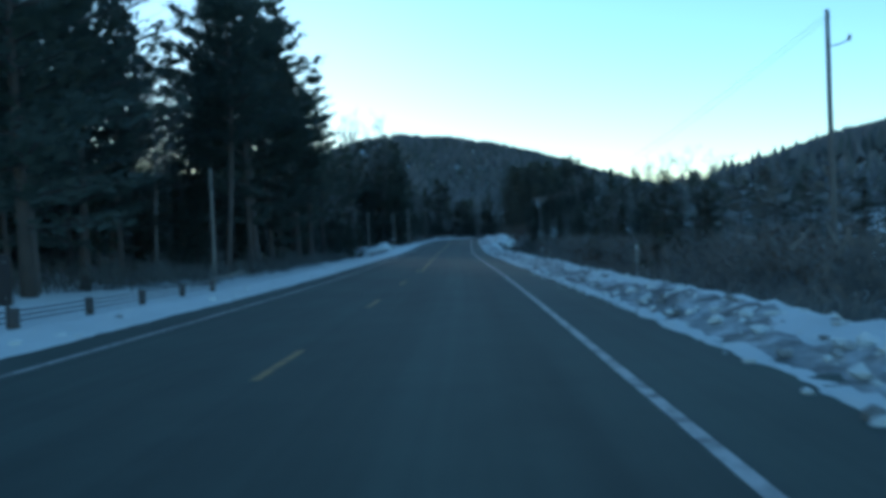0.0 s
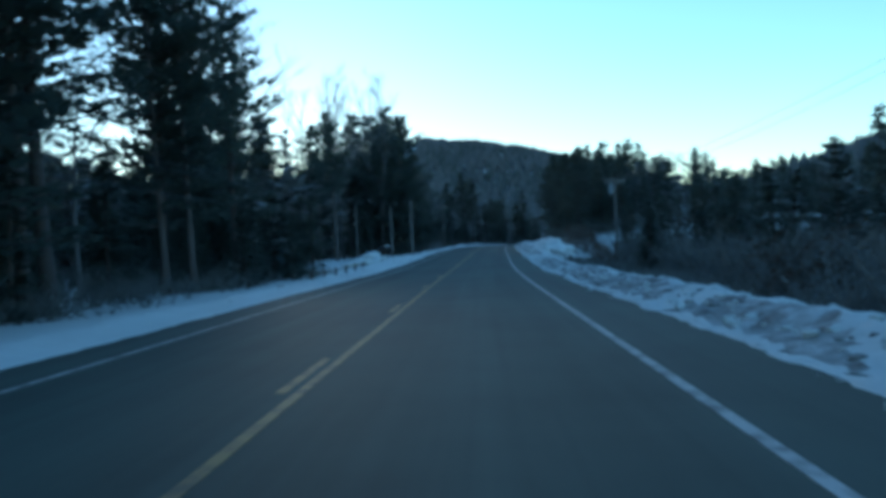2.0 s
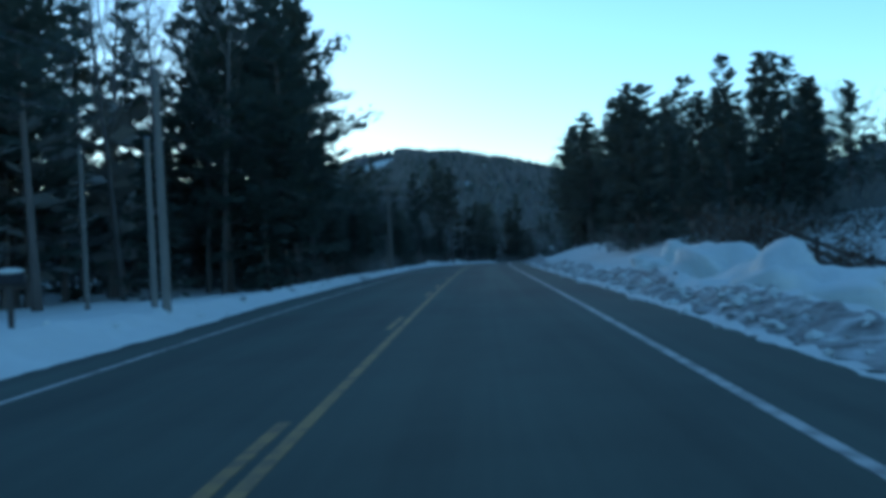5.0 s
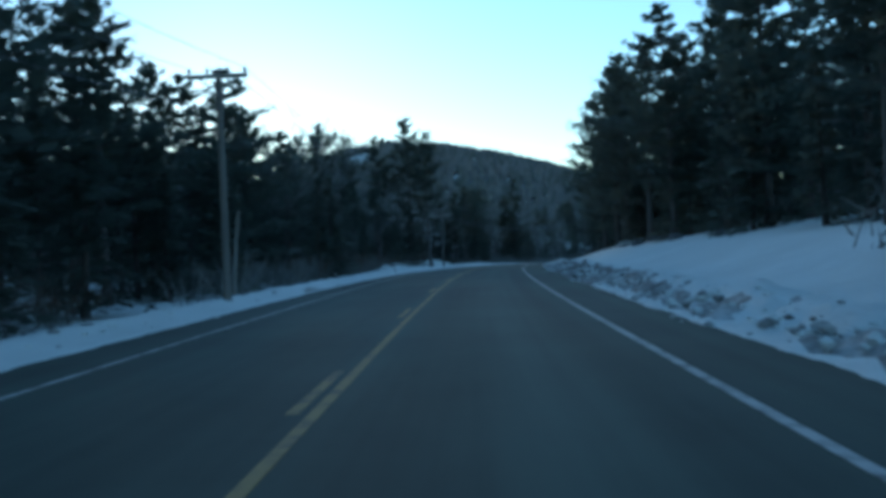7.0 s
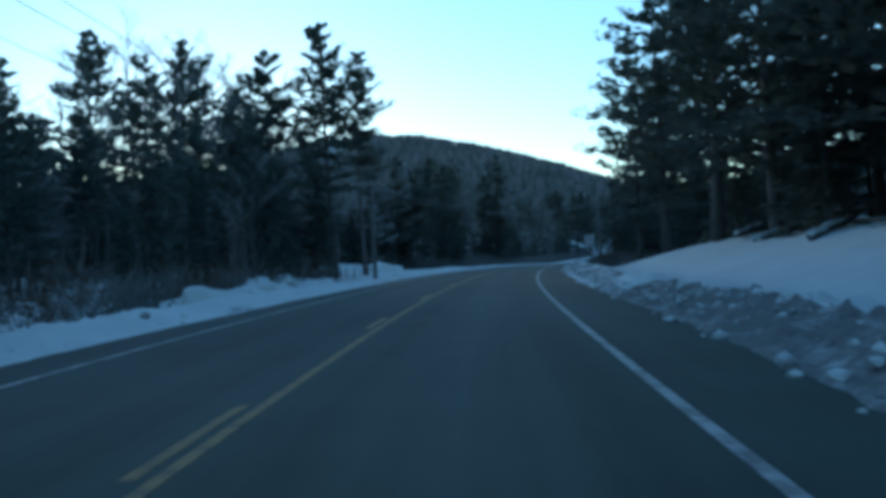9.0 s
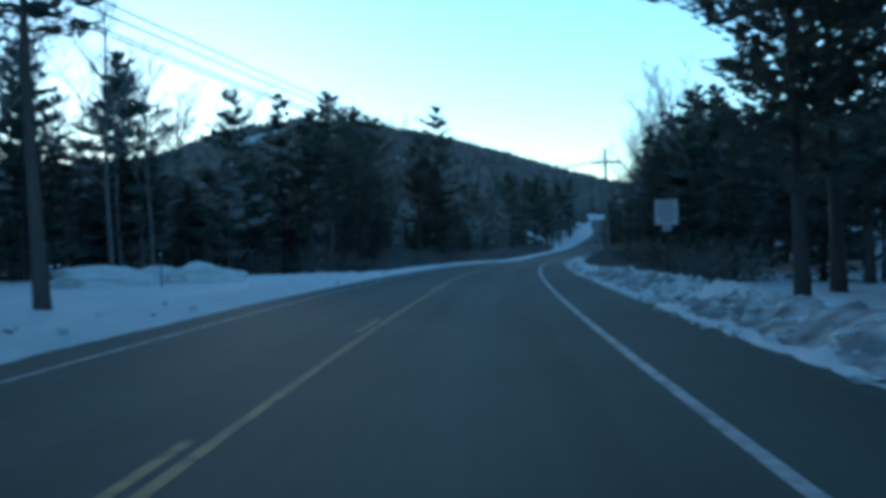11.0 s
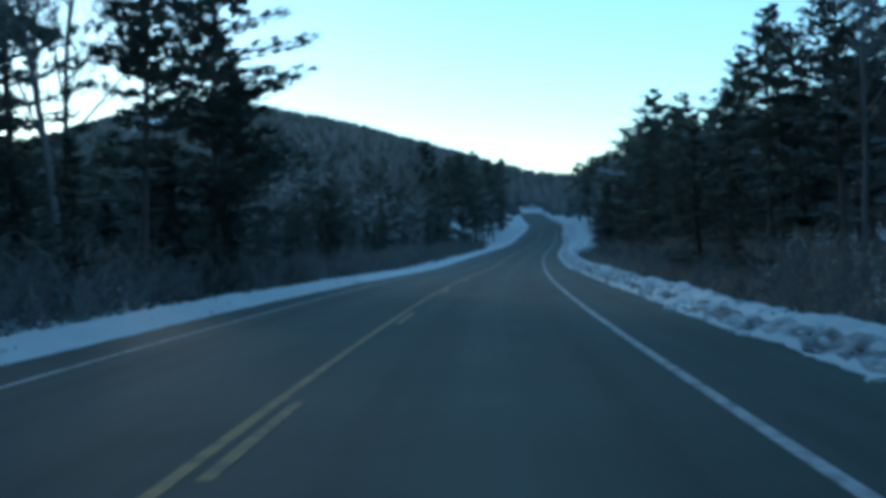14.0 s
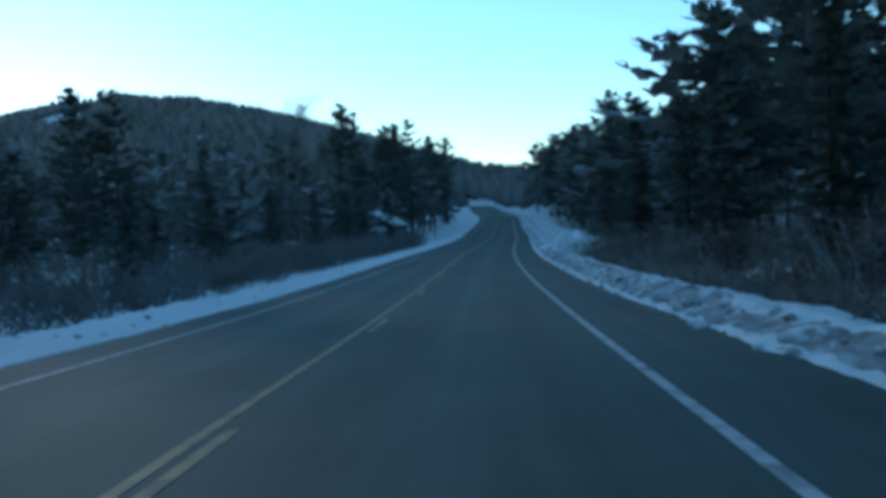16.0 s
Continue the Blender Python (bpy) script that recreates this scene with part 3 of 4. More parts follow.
PINES, NEARPINES = pines(0.45, 1.25), pines(0.37, 1.95)
HEMLOCKS = [master("hemlock_tree", conifer("spruce", 31 + k, 10.0, 0.04, rc, 74, DARKNEEDLES, BARK, 0.02, 0.37, 1.2), "dense dark hemlock with boughs down to the snow", "tree", "hemlocks at the wood's edge")
            for k, rc in enumerate((2.3, 2.7, 2.0))]
HARDWOODS = [master("bare_tree", hardwood(51 + k, 16.0, sp, 8), "leafless grey hardwood tree with fine twigs", "tree", "bare hardwoods") for k, sp in enumerate((0.6, 0.75, 0.5))]
SHRUBS = [master("shrub", shrub(71 + k, 2.6, lf), "leafless roadside shrub in snow" if not lf else "shrub with dry brown leaves in snow", "shrub", "roadside shrubs") for k, lf in enumerate((False, True, False))]
HEIGHT = {"pine_tree": 20.0, "hemlock_tree": 10.0, "bare_tree": 16.0, "shrub": 2.6}


def plant(masters, s, l, h, wide=1.0, dz=-0.1):
    grow = random.Random("%.2f %.2f %.2f" % (s, l, h))
    ob = grow.choice(masters)
    if ob in PINES and abs(l) < 17 and s < 425:
        ob = NEARPINES[PINES.index(ob)]
    k = h / HEIGHT[ob.name.split(".")[0]]
    x, y, z = ground_at(s, l)
    m = pose(x, y, z + dz, grow.uniform(-2, 2), grow.uniform(-2, 2), grow.uniform(0, 360)) @ Matrix.Diagonal((k * wide, k * wide, k, 1))
    return copy_thing(ob, m)


def wood(masters, s0, s1, l0, l1, n, h0, h1, wide=1.0, bias=1.6):
    """n trees over a stretch; bias gathers them towards l0."""
    grow = random.Random("%d %d %d %d" % (s0, l0, l1, len(masters)))
    for k in range(n):
        s = s0 + (s1 - s0) * (k + grow.random()) / n
        l = l0 + (l1 - l0) * grow.random() ** bias
        if masters is PINES and 44 < s < 140 and abs(l - 1.75 + 0.282 * s) < 0.6 + 0.009 * s:
            continue  # a gap in the first pines
        plant(masters, s, l, grow.uniform(h0, h1), wide * grow.uniform(0.85, 1.15))


# first stretch: tall pines on one side, thicket on the other
wood(PINES, 14, 30, -15, -48, 6, 19, 25)
wood(PINES, 28, 108, -12.5, -40, 44, 17, 24)
for s, l, h in ((52, -17, 21), (70, -21.5, 22)):
    plant(PINES[2:3], s, l, h)
wood(HEMLOCKS, 62, 112, -10.5, -22, 20, 4, 8, 1.35)
wood(HARDWOODS, 64, 120, -15, -40, 12, 10, 17)
wood(HEMLOCKS, 14, 122, 9.5, 24, 34, 3.0, 4.8, 1.5)
wood(PINES, 62, 122, 14, 40, 14, 4.5, 6.2, 1.4)
wood(HARDWOODS, 58, 120, 12, 34, 11, 4.0, 5.6)
wood(SHRUBS, 22, 125, 8.4, 12, 24, 1.4, 2.5, 1.3)
for s, l, h in ((72, 16.5, 7), (76, 19, 7.6), (70, 20, 6.8), (81, 17.5, 7), (66, 22, 5)):
    plant(HARDWOODS[1:], s, l, h, 1.2)
plant(HEMLOCKS, 97, 19, 7.3, 1.1)
plant(HEMLOCKS, 103, 22, 7, 1.1)
# behind the cabin
wood(HEMLOCKS, 118, 172, -24, -50, 12, 6, 9, 1.2)
wood(HEMLOCKS, 112, 124, 10.8, 18, 8, 3.6, 4.8, 1.4)
wood(HEMLOCKS, 124, 140, 16, 24, 8, 4.5, 6.5, 1.4)
wood(PINES, 116, 172, -26, -60, 12, 7, 10, 1.2)
for s, l, h in ((121, -17.5, 13), (125, -20, 14), (140, -24.5, 9.5), (147, -25, 9.5), (133, -26, 10)):
    plant(PINES[:3], s, l, h, 1.15)
wood(HARDWOODS, 112, 170, -24, -45, 8, 11, 16)
for s, l, h in ((122, -15, 18.5), (126, -17.5, 17)):
    plant(HARDWOODS[:1], s, l, h)
plant(PINES[:1], 112, -12.5, 21)
plant(PINES[2:3], 120, -17, 17)
wood(HEMLOCKS, 104, 124, -12.5, -20, 7, 4.5, 7, 1.3)
wood(HEMLOCKS, 118, 130, -14, -21, 7, 5, 8, 1.3)
wood(HEMLOCKS, 130, 160, -23, -28, 14, 6, 9, 1.3)
for s, l, h in ((119.5, -9.3, 5.5), (122, -10.6, 5.5), (116.5, -10.2, 4.4), (121, -10.8, 4.4), (121.5, -12.8, 4.8), (125, -14.0, 5.0), (111, -11.2, 5.0), (118, -11.6, 5.6), (123, -11.7, 5.2)):
    plant(HEMLOCKS, s, l, h, 1.25)
# the clump by the bare poles
for s, l, h in ((169, -15.5, 17), (176, -19, 16), (190, -22, 18), (200, -36, 24), (205, -42, 25), (194, -44, 23), (201, -31, 22)):
    plant(PINES, s, l, h)
for s, l, h in ((190, -9.2, 17.5), (185, -12.0, 16.5), (194, -10.8, 17)):
    plant(PINES[2:3], s, l, h, 1.1)
for s, l, h in ((183, -9.6, 8), (188, -9.4, 9), (178, -14, 8)):
    plant(HEMLOCKS, s, l, h, 1.2)
for s, l, h in ((182, -16.8, 22.5), (184.5, -12.2, 22), (186, -19, 22), (188, -14, 21), (178, -21, 20), (190, -17, 21)):
    plant(HARDWOODS, s, l, h, 0.7)
# across from it: lawn, pines behind
wood(PINES, 196, 215, 20, 34, 9, 8.5, 10.5)
wood(PINES, 172, 212, 34, 60, 8, 5.5, 7.5, 1.3)
wood(HEMLOCKS, 128, 205, 40, 60, 8, 6, 9, 1.4)
wood(PINES, 235, 300, 30, 60, 8, 12, 15)
wood(HEMLOCKS, 174, 202, 10.5, 22, 20, 4, 9, 1.25)
wood(SHRUBS[1:2], 158, 174, 10.5, 13.5, 9, 1.6, 2.6, 1.3)
for s, l, h in ((212, 13.5, 12.5), (219, 15.5, 13), (229, 14.6, 13.5), (226, 20, 14), (238, 17, 14), (245, 21, 15), (247, 13.2, 15), (252, 17.5, 16), (262, 20, 17), (270, 17, 17), (280, 19, 18), (284, 12.6, 18),
                (291, 13.5, 18), (301, 12.0, 19), (309, 15, 19), (321, 14, 18), (234, 25, 14), (257, 27, 17), (275, 26, 18), (296, 22, 19), (327, 17, 15), (262, 13.5, 16), (274, 13.0, 17)):
    plant(PINES[:3], s, l, h, 1.3)
plant(PINES[:1], 316, 11.4, 19, 1.05)
wood(PINES, 246, 326, 17.5, 32, 6, 13, 17, 1.3)
wood(HEMLOCKS, 208, 325, 17.5, 30, 16, 5, 11, 1.2)
wood(HEMLOCKS, 212, 300, 13.5, 18, 15, 6, 9, 1.3)
wood(HARDWOODS, 202, 245, 23, 34, 9, 9, 11)
# opposite: deep forest by the crossarm pole
for s, l, h in ((200, -11, 20), (204, -13, 22), (207.5, -11.3, 21), (210, -15, 20), (206, -19, 21), (214, -19, 16), (217, -15.5, 12.5)):
    plant(PINES[:3], s, l, h, 1.1)
wood(PINES, 192, 208, -14, -40, 8, 17, 22)
wood(PINES, 216, 300, -13, -30, 18, 8, 10.5, 1.3)
for s, l, h in ((221, -13, 12.5), (225, -16, 13.5), (231, -14.5, 11.5), (233, -19, 13), (242, -13.5, 10.5), (249, -17, 12), (236, -12.5, 12), (240, -15.5, 12.5), (244, -13, 11), (252, -12.5, 10.3), (258, -14, 10.5)):
    plant(PINES[:3], s, l, h, 1.25)
wood(PINES, 220, 290, -30, -50, 10, 12, 15)
wood(HEMLOCKS, 190, 300, -9, -24, 42, 4, 8, 1.3)
wood(HARDWOODS, 212, 290, -11, -36, 10, 7, 10)
wood(PINES, 292, 335, -20, -48, 12, 14, 20)
for s, l, h in ((305, -10.8, 18.2), (309, -9.4, 17), (301, -14, 16), (328, -29, 20), (330, -42, 25), (338, -38, 22), (322, -24, 17)):
    plant(PINES, s, l, h)
wood(HARDWOODS, 296, 345, -22, -44, 12, 15, 20)
# last stretch
wood(HEMLOCKS, 352, 372, -20, -36, 12, 5, 8, 1.4)
wood(HEMLOCKS, 360, 450, -9.5, -24, 38, 3.8, 6.0, 1.5)
for s, l, h in ((374, -13, 15), (369, -16, 14), (362, -20, 15), (393, -14.5, 16.5), (396, -11.4, 15), (358, -27, 17), (366, -13.5, 15), (378, -15, 15.5), (383, -13.5, 15.5), (371, -19, 16), (405, -11, 12), (351, -24, 15.5), (348, -30, 17), (356, -34, 18)):
    plant(PINES, s, l, h, 1.05)
for s, l, h in ((391, -12, 15.5), (397, -15, 15), (387, -15, 15), (520, -19, 16), (524, -22, 17), (517, -17.5, 14)):
    plant(HARDWOODS, s, l, h)
for s, l, h in ((462, -17, 10.5), (464, -20, 11)):
    plant(PINES, s, l, h, 1.1)
for s, l, h in ((401, -10.0, 18.6), (407, -11, 11)):
    plant(PINES[2:3], s, l, h, 1.12)
wood(HARDWOODS, 345, 385, -20, -50, 18, 11, 15, 0.9)
wood(HEMLOCKS, 330, 450, 9.5, 26, 34, 5, 9, 1.25)
for s, l, h in ((363, 16, 13.5), (369, 18, 14), (376, 14.5, 13), (384, 15, 14), (395, 13.5, 11.5), (408, 14, 12), (443, 13.2, 13.8), (447, 15, 12), (428, 12.5, 10.5), (433, 17, 11.5), (420, 15, 12)):
    plant(PINES, s, l, h, 1.1)
wood(HARDWOODS, 366, 392, 12, 30, 10, 10, 14, 0.9)
for s, l, h in ((367, 13.2, 15), (371, 15.5, 15.5), (364, 12.0, 13.5), (376, 12.8, 14)):
    plant(HARDWOODS[1:], s, l, h, 0.9)
for s, l, h in ((346, 13.5, 9), (350, 16, 10.5), (354, 19, 12.5), (343, 18, 10), (360, 14.5, 12.5), (338, 14.5, 9)):
    plant(PINES, s, l, h, 1.1)
wood(SHRUBS, 330, 450, 8.6, 11, 20, 1.4, 2.8, 1.3)
wood(SHRUBS, 190, 300, -8.2, -10, 20, 1.2, 2.6, 1.3)
wood(SHRUBS, 360, 450, -7.8, -9.5, 18, 1.0, 2.0, 1.3)
wood(HEMLOCKS, 450, 535, -9.5, -34, 20, 4.5, 7.5, 1.4)
wood(HEMLOCKS, 450, 560, 10.5, 30, 14, 6, 9.5, 1.35)
wood(PINES, 455, 640, 14, 50, 24, 11.5, 15, 1.2)
wood(PINES, 560, 690, -12, -50, 20, 18, 22)
wood(PINES, 540, 700, 15, 45, 16, 17, 20, 1.2)
for ob in (*PINES, *NEARPINES, *HEMLOCKS, *HARDWOODS, *SHRUBS):
    for o in (*ob.children, ob):
        bpy.data.objects.remove(o)


# ---- the woods behind the first rows ----
def deep_woods():
    r = np.random.RandomState(21)
    kinds = []
    for k, (shape, reach, low, mats) in enumerate((("spruce", 2.6, 0.05, 0), ("spruce", 2.4, 0.05, 1), ("pine", 2.7, 0.15, 0), ("pine", 2.6, 0.2, 1), ("pine", 2.9, 0.1, 1))):
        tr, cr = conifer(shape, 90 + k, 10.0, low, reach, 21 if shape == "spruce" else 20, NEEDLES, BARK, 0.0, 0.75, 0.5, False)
        for me, slot in ((tr, 2), (cr, mats)):
            v = np.empty(len(me.vertices) * 3)
            me.vertices.foreach_get("co", v)
            kinds.append((k, v.reshape(-1, 3), [tuple(p.vertices) for p in me.polygons], slot))
    b = Build()
    for s0, s1, l0, l1, n, h0, h1 in ((14, 126, 24, 74, 70, 3.5, 6), (50, 130, -30, -64, 60, 9, 18), (165, 215, -18, -56, 80, 8, 12), (92, 140, -30, -60, 40, 8, 12), (36, 126, 15, 32, 60, 3.2, 5.2), (400, 470, 13, 26, 40, 6, 9.5), (240, 345, 18, 40, 60, 6, 10), (345, 400, 13, 24, 40, 7, 11), (116, 215, 50, 78, 60, 4.5, 6.5), (110, 190, -40, -64, 40, 10, 14), (215, 345, 30, 78, 55, 8, 11),
                                      (200, 300, -24, -64, 95, 8, 12), (300, 350, -40, -66, 26, 12, 17), (345, 470, 20, 78, 90, 7, 11), (470, 640, 14, 70, 120, 10.5, 15), (520, 640, -14, -60, 70, 10.5, 14), (345, 450, -18, -60, 180, 7.5, 11),
                                      (440, 620, -14, -60, 160, 6, 9.5), (620, 760, 12, 60, 80, 15.5, 20), (600, 760, -12, -64, 80, 9, 13)):
        for _ in range(n):
            s, l = r.uniform(s0, s1), r.uniform(l0, l1)
            x, y, z = ground_at(s, l)
            k, h, a, w = r.randint(5), r.uniform(h0, h1) / 10, r.uniform(0, 6.28), r.uniform(1.1, 1.5)
            for kk, v, f, slot in kinds:
                if kk == k:
                    p = np.stack([(v[:, 0] * math.cos(a) - v[:, 1] * math.sin(a)) * h * w + x, (v[:, 0] * math.sin(a) + v[:, 1] * math.cos(a)) * h * w + y, v[:, 2] * h + z - 0.2], 1)
                    b.add(p.tolist(), f, slot)
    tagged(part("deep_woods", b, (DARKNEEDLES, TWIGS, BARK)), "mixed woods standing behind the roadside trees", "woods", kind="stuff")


deep_woods()


# ---- woods on the far slopes ----
def far_woods():
    r = np.random.RandomState(3)
    spots = []

    def scatter(n, x0, x1, y0, y1, h0, h1, keep):
        x, y = r.uniform(x0, x1, n), r.uniform(y0, y1, n)
        s, l = road_place(x, y)
        ok = keep(x, y, s, l)
        z = terrain(x, y)
        spots.extend(zip(x[ok], y[ok], z[ok], r.uniform(h0, h1, n)[ok]))

    scatter(44000, -900, 700, 900, 1480, 8, 13, lambda x, y, s, l: (np.abs(x) < 0.62 * y) & ~((np.abs(l) < 16) & (s < 990)) & (((x + 116) / 26) ** 2 + ((y - 1270) / 95) ** 2 > 1))
    scatter(9000, -420, 520, 420, 920, 8, 14, lambda x, y, s, l: ((l > 75) & (l < 330) | (l < -62) & (l > -420)) & (s > 430) | (s > 740) & (np.abs(l) > 22))
    scatter(7500, -160, 300, 60, 430, 6, 12, lambda x, y, s, l: ((l > 75) & (l < 200)) | ((l < -62) & (l > -160)))
    scatter(3500, 0, 320, 700, 1000, 7, 11, lambda x, y, s, l: (np.abs(l) > 9) & (np.abs(l) < 60) & (s > 740))
    p = np.array(spots)
    n = len(p)
    h, ring = p[:, 3], np.arange(5) * math.tau / 5
    ever = r.uniform(size=n) < 0.35
    w = h * np.where(ever, r.uniform(0.17, 0.25, n), r.uniform(0.24, 0.36, n))
    q = ring[None] + r.uniform(0, math.tau, n)[:, None]
    spread = w[:, None] * r.uniform(0.6, 1.25, (n, 5))
    low = h[:, None] * np.where(ever[:, None], r.uniform(0.02, 0.15, (n, 5)), r.uniform(0.15, 0.5, (n, 5)))
    rims = np.stack([p[:, :1] + np.cos(q) * spread, p[:, 1:2] + np.sin(q) * spread, p[:, 2:3] + low], 2)
    tops = np.stack([p[:, 0] + r.uniform(-0.4, 0.4, n) * w, p[:, 1], p[:, 2] + h], 1)[:, None]
    v = np.concatenate([rims, tops], 1).reshape(-1, 3).tolist()
    f = [(6 * i + k, 6 * i + (k + 1) % 5, 6 * i + 5) for i in range(n) for k in range(5)]
    b = Build()
    b.v, b.f, b.m = v, f, [0] * len(f)
    tagged(part("far_woods", b, FARWOOD), "leafless and evergreen woods on the distant slopes", "woods", kind="stuff")


far_woods()


# ---- low brush that closes the wood's edge ----
def underbrush():
    rnd = random.Random(9)
    b = Build()
    for s0, s1, l0, l1, n, h in ((18, 124, 9.3, 14, 620, 2.6), (50, 112, -10, -17, 170, 1.5), (190, 209, -8.2, -16, 60, 1.9), (224, 300, -8.2, -16, 220, 1.9), (358, 540, -7.8, -14, 900, 2.7), (328, 480, 9.3, 14, 620, 2.4),
                                (430, 640, 11, 30, 420, 3.0), (300, 345, -26, -36, 80, 2.4), (356, 440, -17, -30, 220, 3.0), (118, 175, -22, -34, 90, 2.4), (170, 206, 9.8, 27, 260, 2.4), (126, 200, 27, 44, 260, 3.0), (328, 470, 7.5, 9.4, 560, 1.0), (14, 124, 7.6, 9.4, 380, 0.8), (44, 110, -11, -30, 220, 2.4)):
        for _ in range(n):
            s, l = rnd.uniform(s0, s1), rnd.uniform(l0, l1)
            x, y, z = ground_at(s, l)
            hh = h * rnd.uniform(0.5, 1.15)
            for k in range(34):
                a, r = rnd.uniform(0, math.tau), 0.75 * rnd.random() ** 0.5
                c = Vector((x + math.cos(a) * r, y + math.sin(a) * r, z + hh * rnd.uniform(-0.05, 0.6)))
                d = Vector((rnd.uniform(-0.9, 0.9), rnd.uniform(-0.9, 0.9), rnd.uniform(0.1, 0.9))) * min(1.0, 0.3 + hh * 0.25) * rnd.uniform(0.6, 1.2)
                q = rnd.uniform(0, math.tau)
                w = Vector((math.cos(q), math.sin(q), rnd.uniform(-0.3, 0.3))) * rnd.uniform(0.025, 0.06)
                b.add([c - w, c + w, c + d], [(0, 1, 2)])
    tagged(part("underbrush", b, BRUSH), "tangled dark brush along the wood's edge", "brush", kind="stuff")


underbrush()


# ---- poles and wires ----
def utility_pole(s, l, h, arm=0.0, over=0.3, transformer=False, bracket=False, lean=0.0, label="weathered wooden utility pole"):
    top = thing("utility_pole", stand(s, l, 0, -0.3, lean=lean), label + " standing in the snow", "utility pole", "utility poles")
    rnd = random.Random(int(s * 10))
    b = Build().tube([(0, 0, 0), (0.01, 0.01, h * 0.35), (0.0, 0.015, h * 0.7), (0.01, 0, h + over)], [0.12, 0.11, 0.10, 0.085] if arm else [0.105, 0.10, 0.09, 0.075], 12)
    part("pole", b, POLEWOOD, top, smooth=False)
    part("pole_cap", Build().tube([(0.01, 0, h + over), (0.01, 0, h + over + 0.03)], [0.11, 0.07], 12), STEEL, top, "metal pole cap")
    if arm:
        z = h + 0.1
        part("crossarm", Build().box((arm, 0.10, 0.13), pose(0, -0.16, z), 0.012), POLEWOOD, top, "wooden crossarm")
        for k in (-1, 1):
            part("brace", Build().tube([(k * arm * 0.3, -0.22, z - 0.05), (0, -0.12, z - 0.55)], [0.018, 0.018], 5), STEEL, top, "flat steel brace")
        for k in (-0.46, -0.16, 0.18, 0.46):
            ins = Build().tube([(k * arm, -0.16, z + 0.06), (k * arm, -0.16, z + 0.12)], [0.018, 0.018], 6)
            ins.tube([(k * arm, -0.16, z + 0.10), (k * arm, -0.16, z + 0.15), (k * arm, -0.16, z + 0.18), (k * arm, -0.16, z + 0.23)], [0.035, 0.07, 0.04, 0.05], 9)
            part("insulator", ins, PORCELAIN, top, "porcelain insulator")
    if transformer:
        can = Build().tube([(-0.32, -0.05, h - 1.0), (-0.32, -0.05, h - 0.97), (-0.32, -0.05, h - 0.2), (-0.32, -0.05, h - 0.12)], [0.20, 0.23, 0.23, 0.12], 14)
        tr = part("transformer", can, TRANSFORMER, top, "grey transformer can")
        for k in (-0.08, 0.08):
            part("bushing", Build().tube([(-0.32 + k, -0.05, h - 0.14), (-0.32 + k, -0.05, h + 0.02)], [0.035, 0.022], 7), PORCELAIN, tr)
        part("cutout", Build().tube([(arm * 0.3, -0.28, h - 0.1), (arm * 0.33, -0.3, h - 0.42)], [0.03, 0.02], 6), PORCELAIN, top, "fuse cutout")
    if bracket:
        part("bracket", Build().tube([(0.05, 0, h - 0.95), (0.45, 0, h - 0.86), (0.75, 0, h - 0.72)], [0.03, 0.025, 0.025], 6), STEEL, top, "short steel side bracket")
        part("bracket_insulator", Build().tube([(0.75, 0, h - 0.78), (0.75, 0, h - 0.66), (0.75, 0, h - 0.55)], [0.04, 0.07, 0.04], 9), PORCELAIN, top)
    return top


POLES = {"a": (57, -11.6, 6.3, 0), "c": (153, -5.55, 5.9, 0), "d": (211, -5.75, 7.05, 1.75), "e": (290, -5.4, 6.0, 2.4), "f": (358, 8.4, 7.8, 2.1),
         "g": (430, 11.5, 6.8, 1.8), "h": (36, 15.0, 9.7, 0), "i": (146.5, 13.6, 7.0, 1.85), "k": (578, -9.5, 6.5, 1.5)}
for key, (s, l, h, arm) in POLES.items():
    utility_pole(s, l, h, arm, 1.1 if key == "f" else 0.3, key == "i", key == "h", lean=0.4 if key in "ci" else 0.0,
                 label={"i": "utility pole with crossarm and grey transformer", "h": "tall bare pole with a short side bracket"}.get(key, "utility pole with a crossarm" if arm else "slim weathered utility pole"))
utility_pole(161, -8.4, 5.2, label="slim bare wooden pole")
utility_pole(167.5, -13.0, 6.0, label="slim bare wooden pole")

stub = thing("leaning_stake", stand(215.8, -6.75, 0, -0.2), "slim weathered stake leaning beside a utility pole", "stake")
part("shaft", Build().tube([(0, 0, 0), (0.07, 0.02, 1.3), (0.14, 0.0, 2.4), (0.27, 0.03, 3.5)], [0.06, 0.055, 0.05, 0.04], 8), POLEWOOD, stub)


def wire(p, q, sag, r=0.008):
    p, q = Vector(p), Vector(q)
    pts = [p.lerp(q, u) - Vector((0, 0, 4 * sag * u * (1 - u))) for u in np.linspace(0, 1, 15)]
    tagged(part("power_line", Build().tube(pts, [r] * 15, 4, False), WIRE), "thin sagging wire between utility poles", "power line", "power lines")


def tip(key, side, drop):
    s, l, h, arm = POLES[key]
    m = stand(s, l, 0, -0.3)
    return m @ Vector((side * arm * 0.46 if arm else 0.13 * side, -0.16 if arm else 0, h + (0.32 if arm else 0.1) - drop))


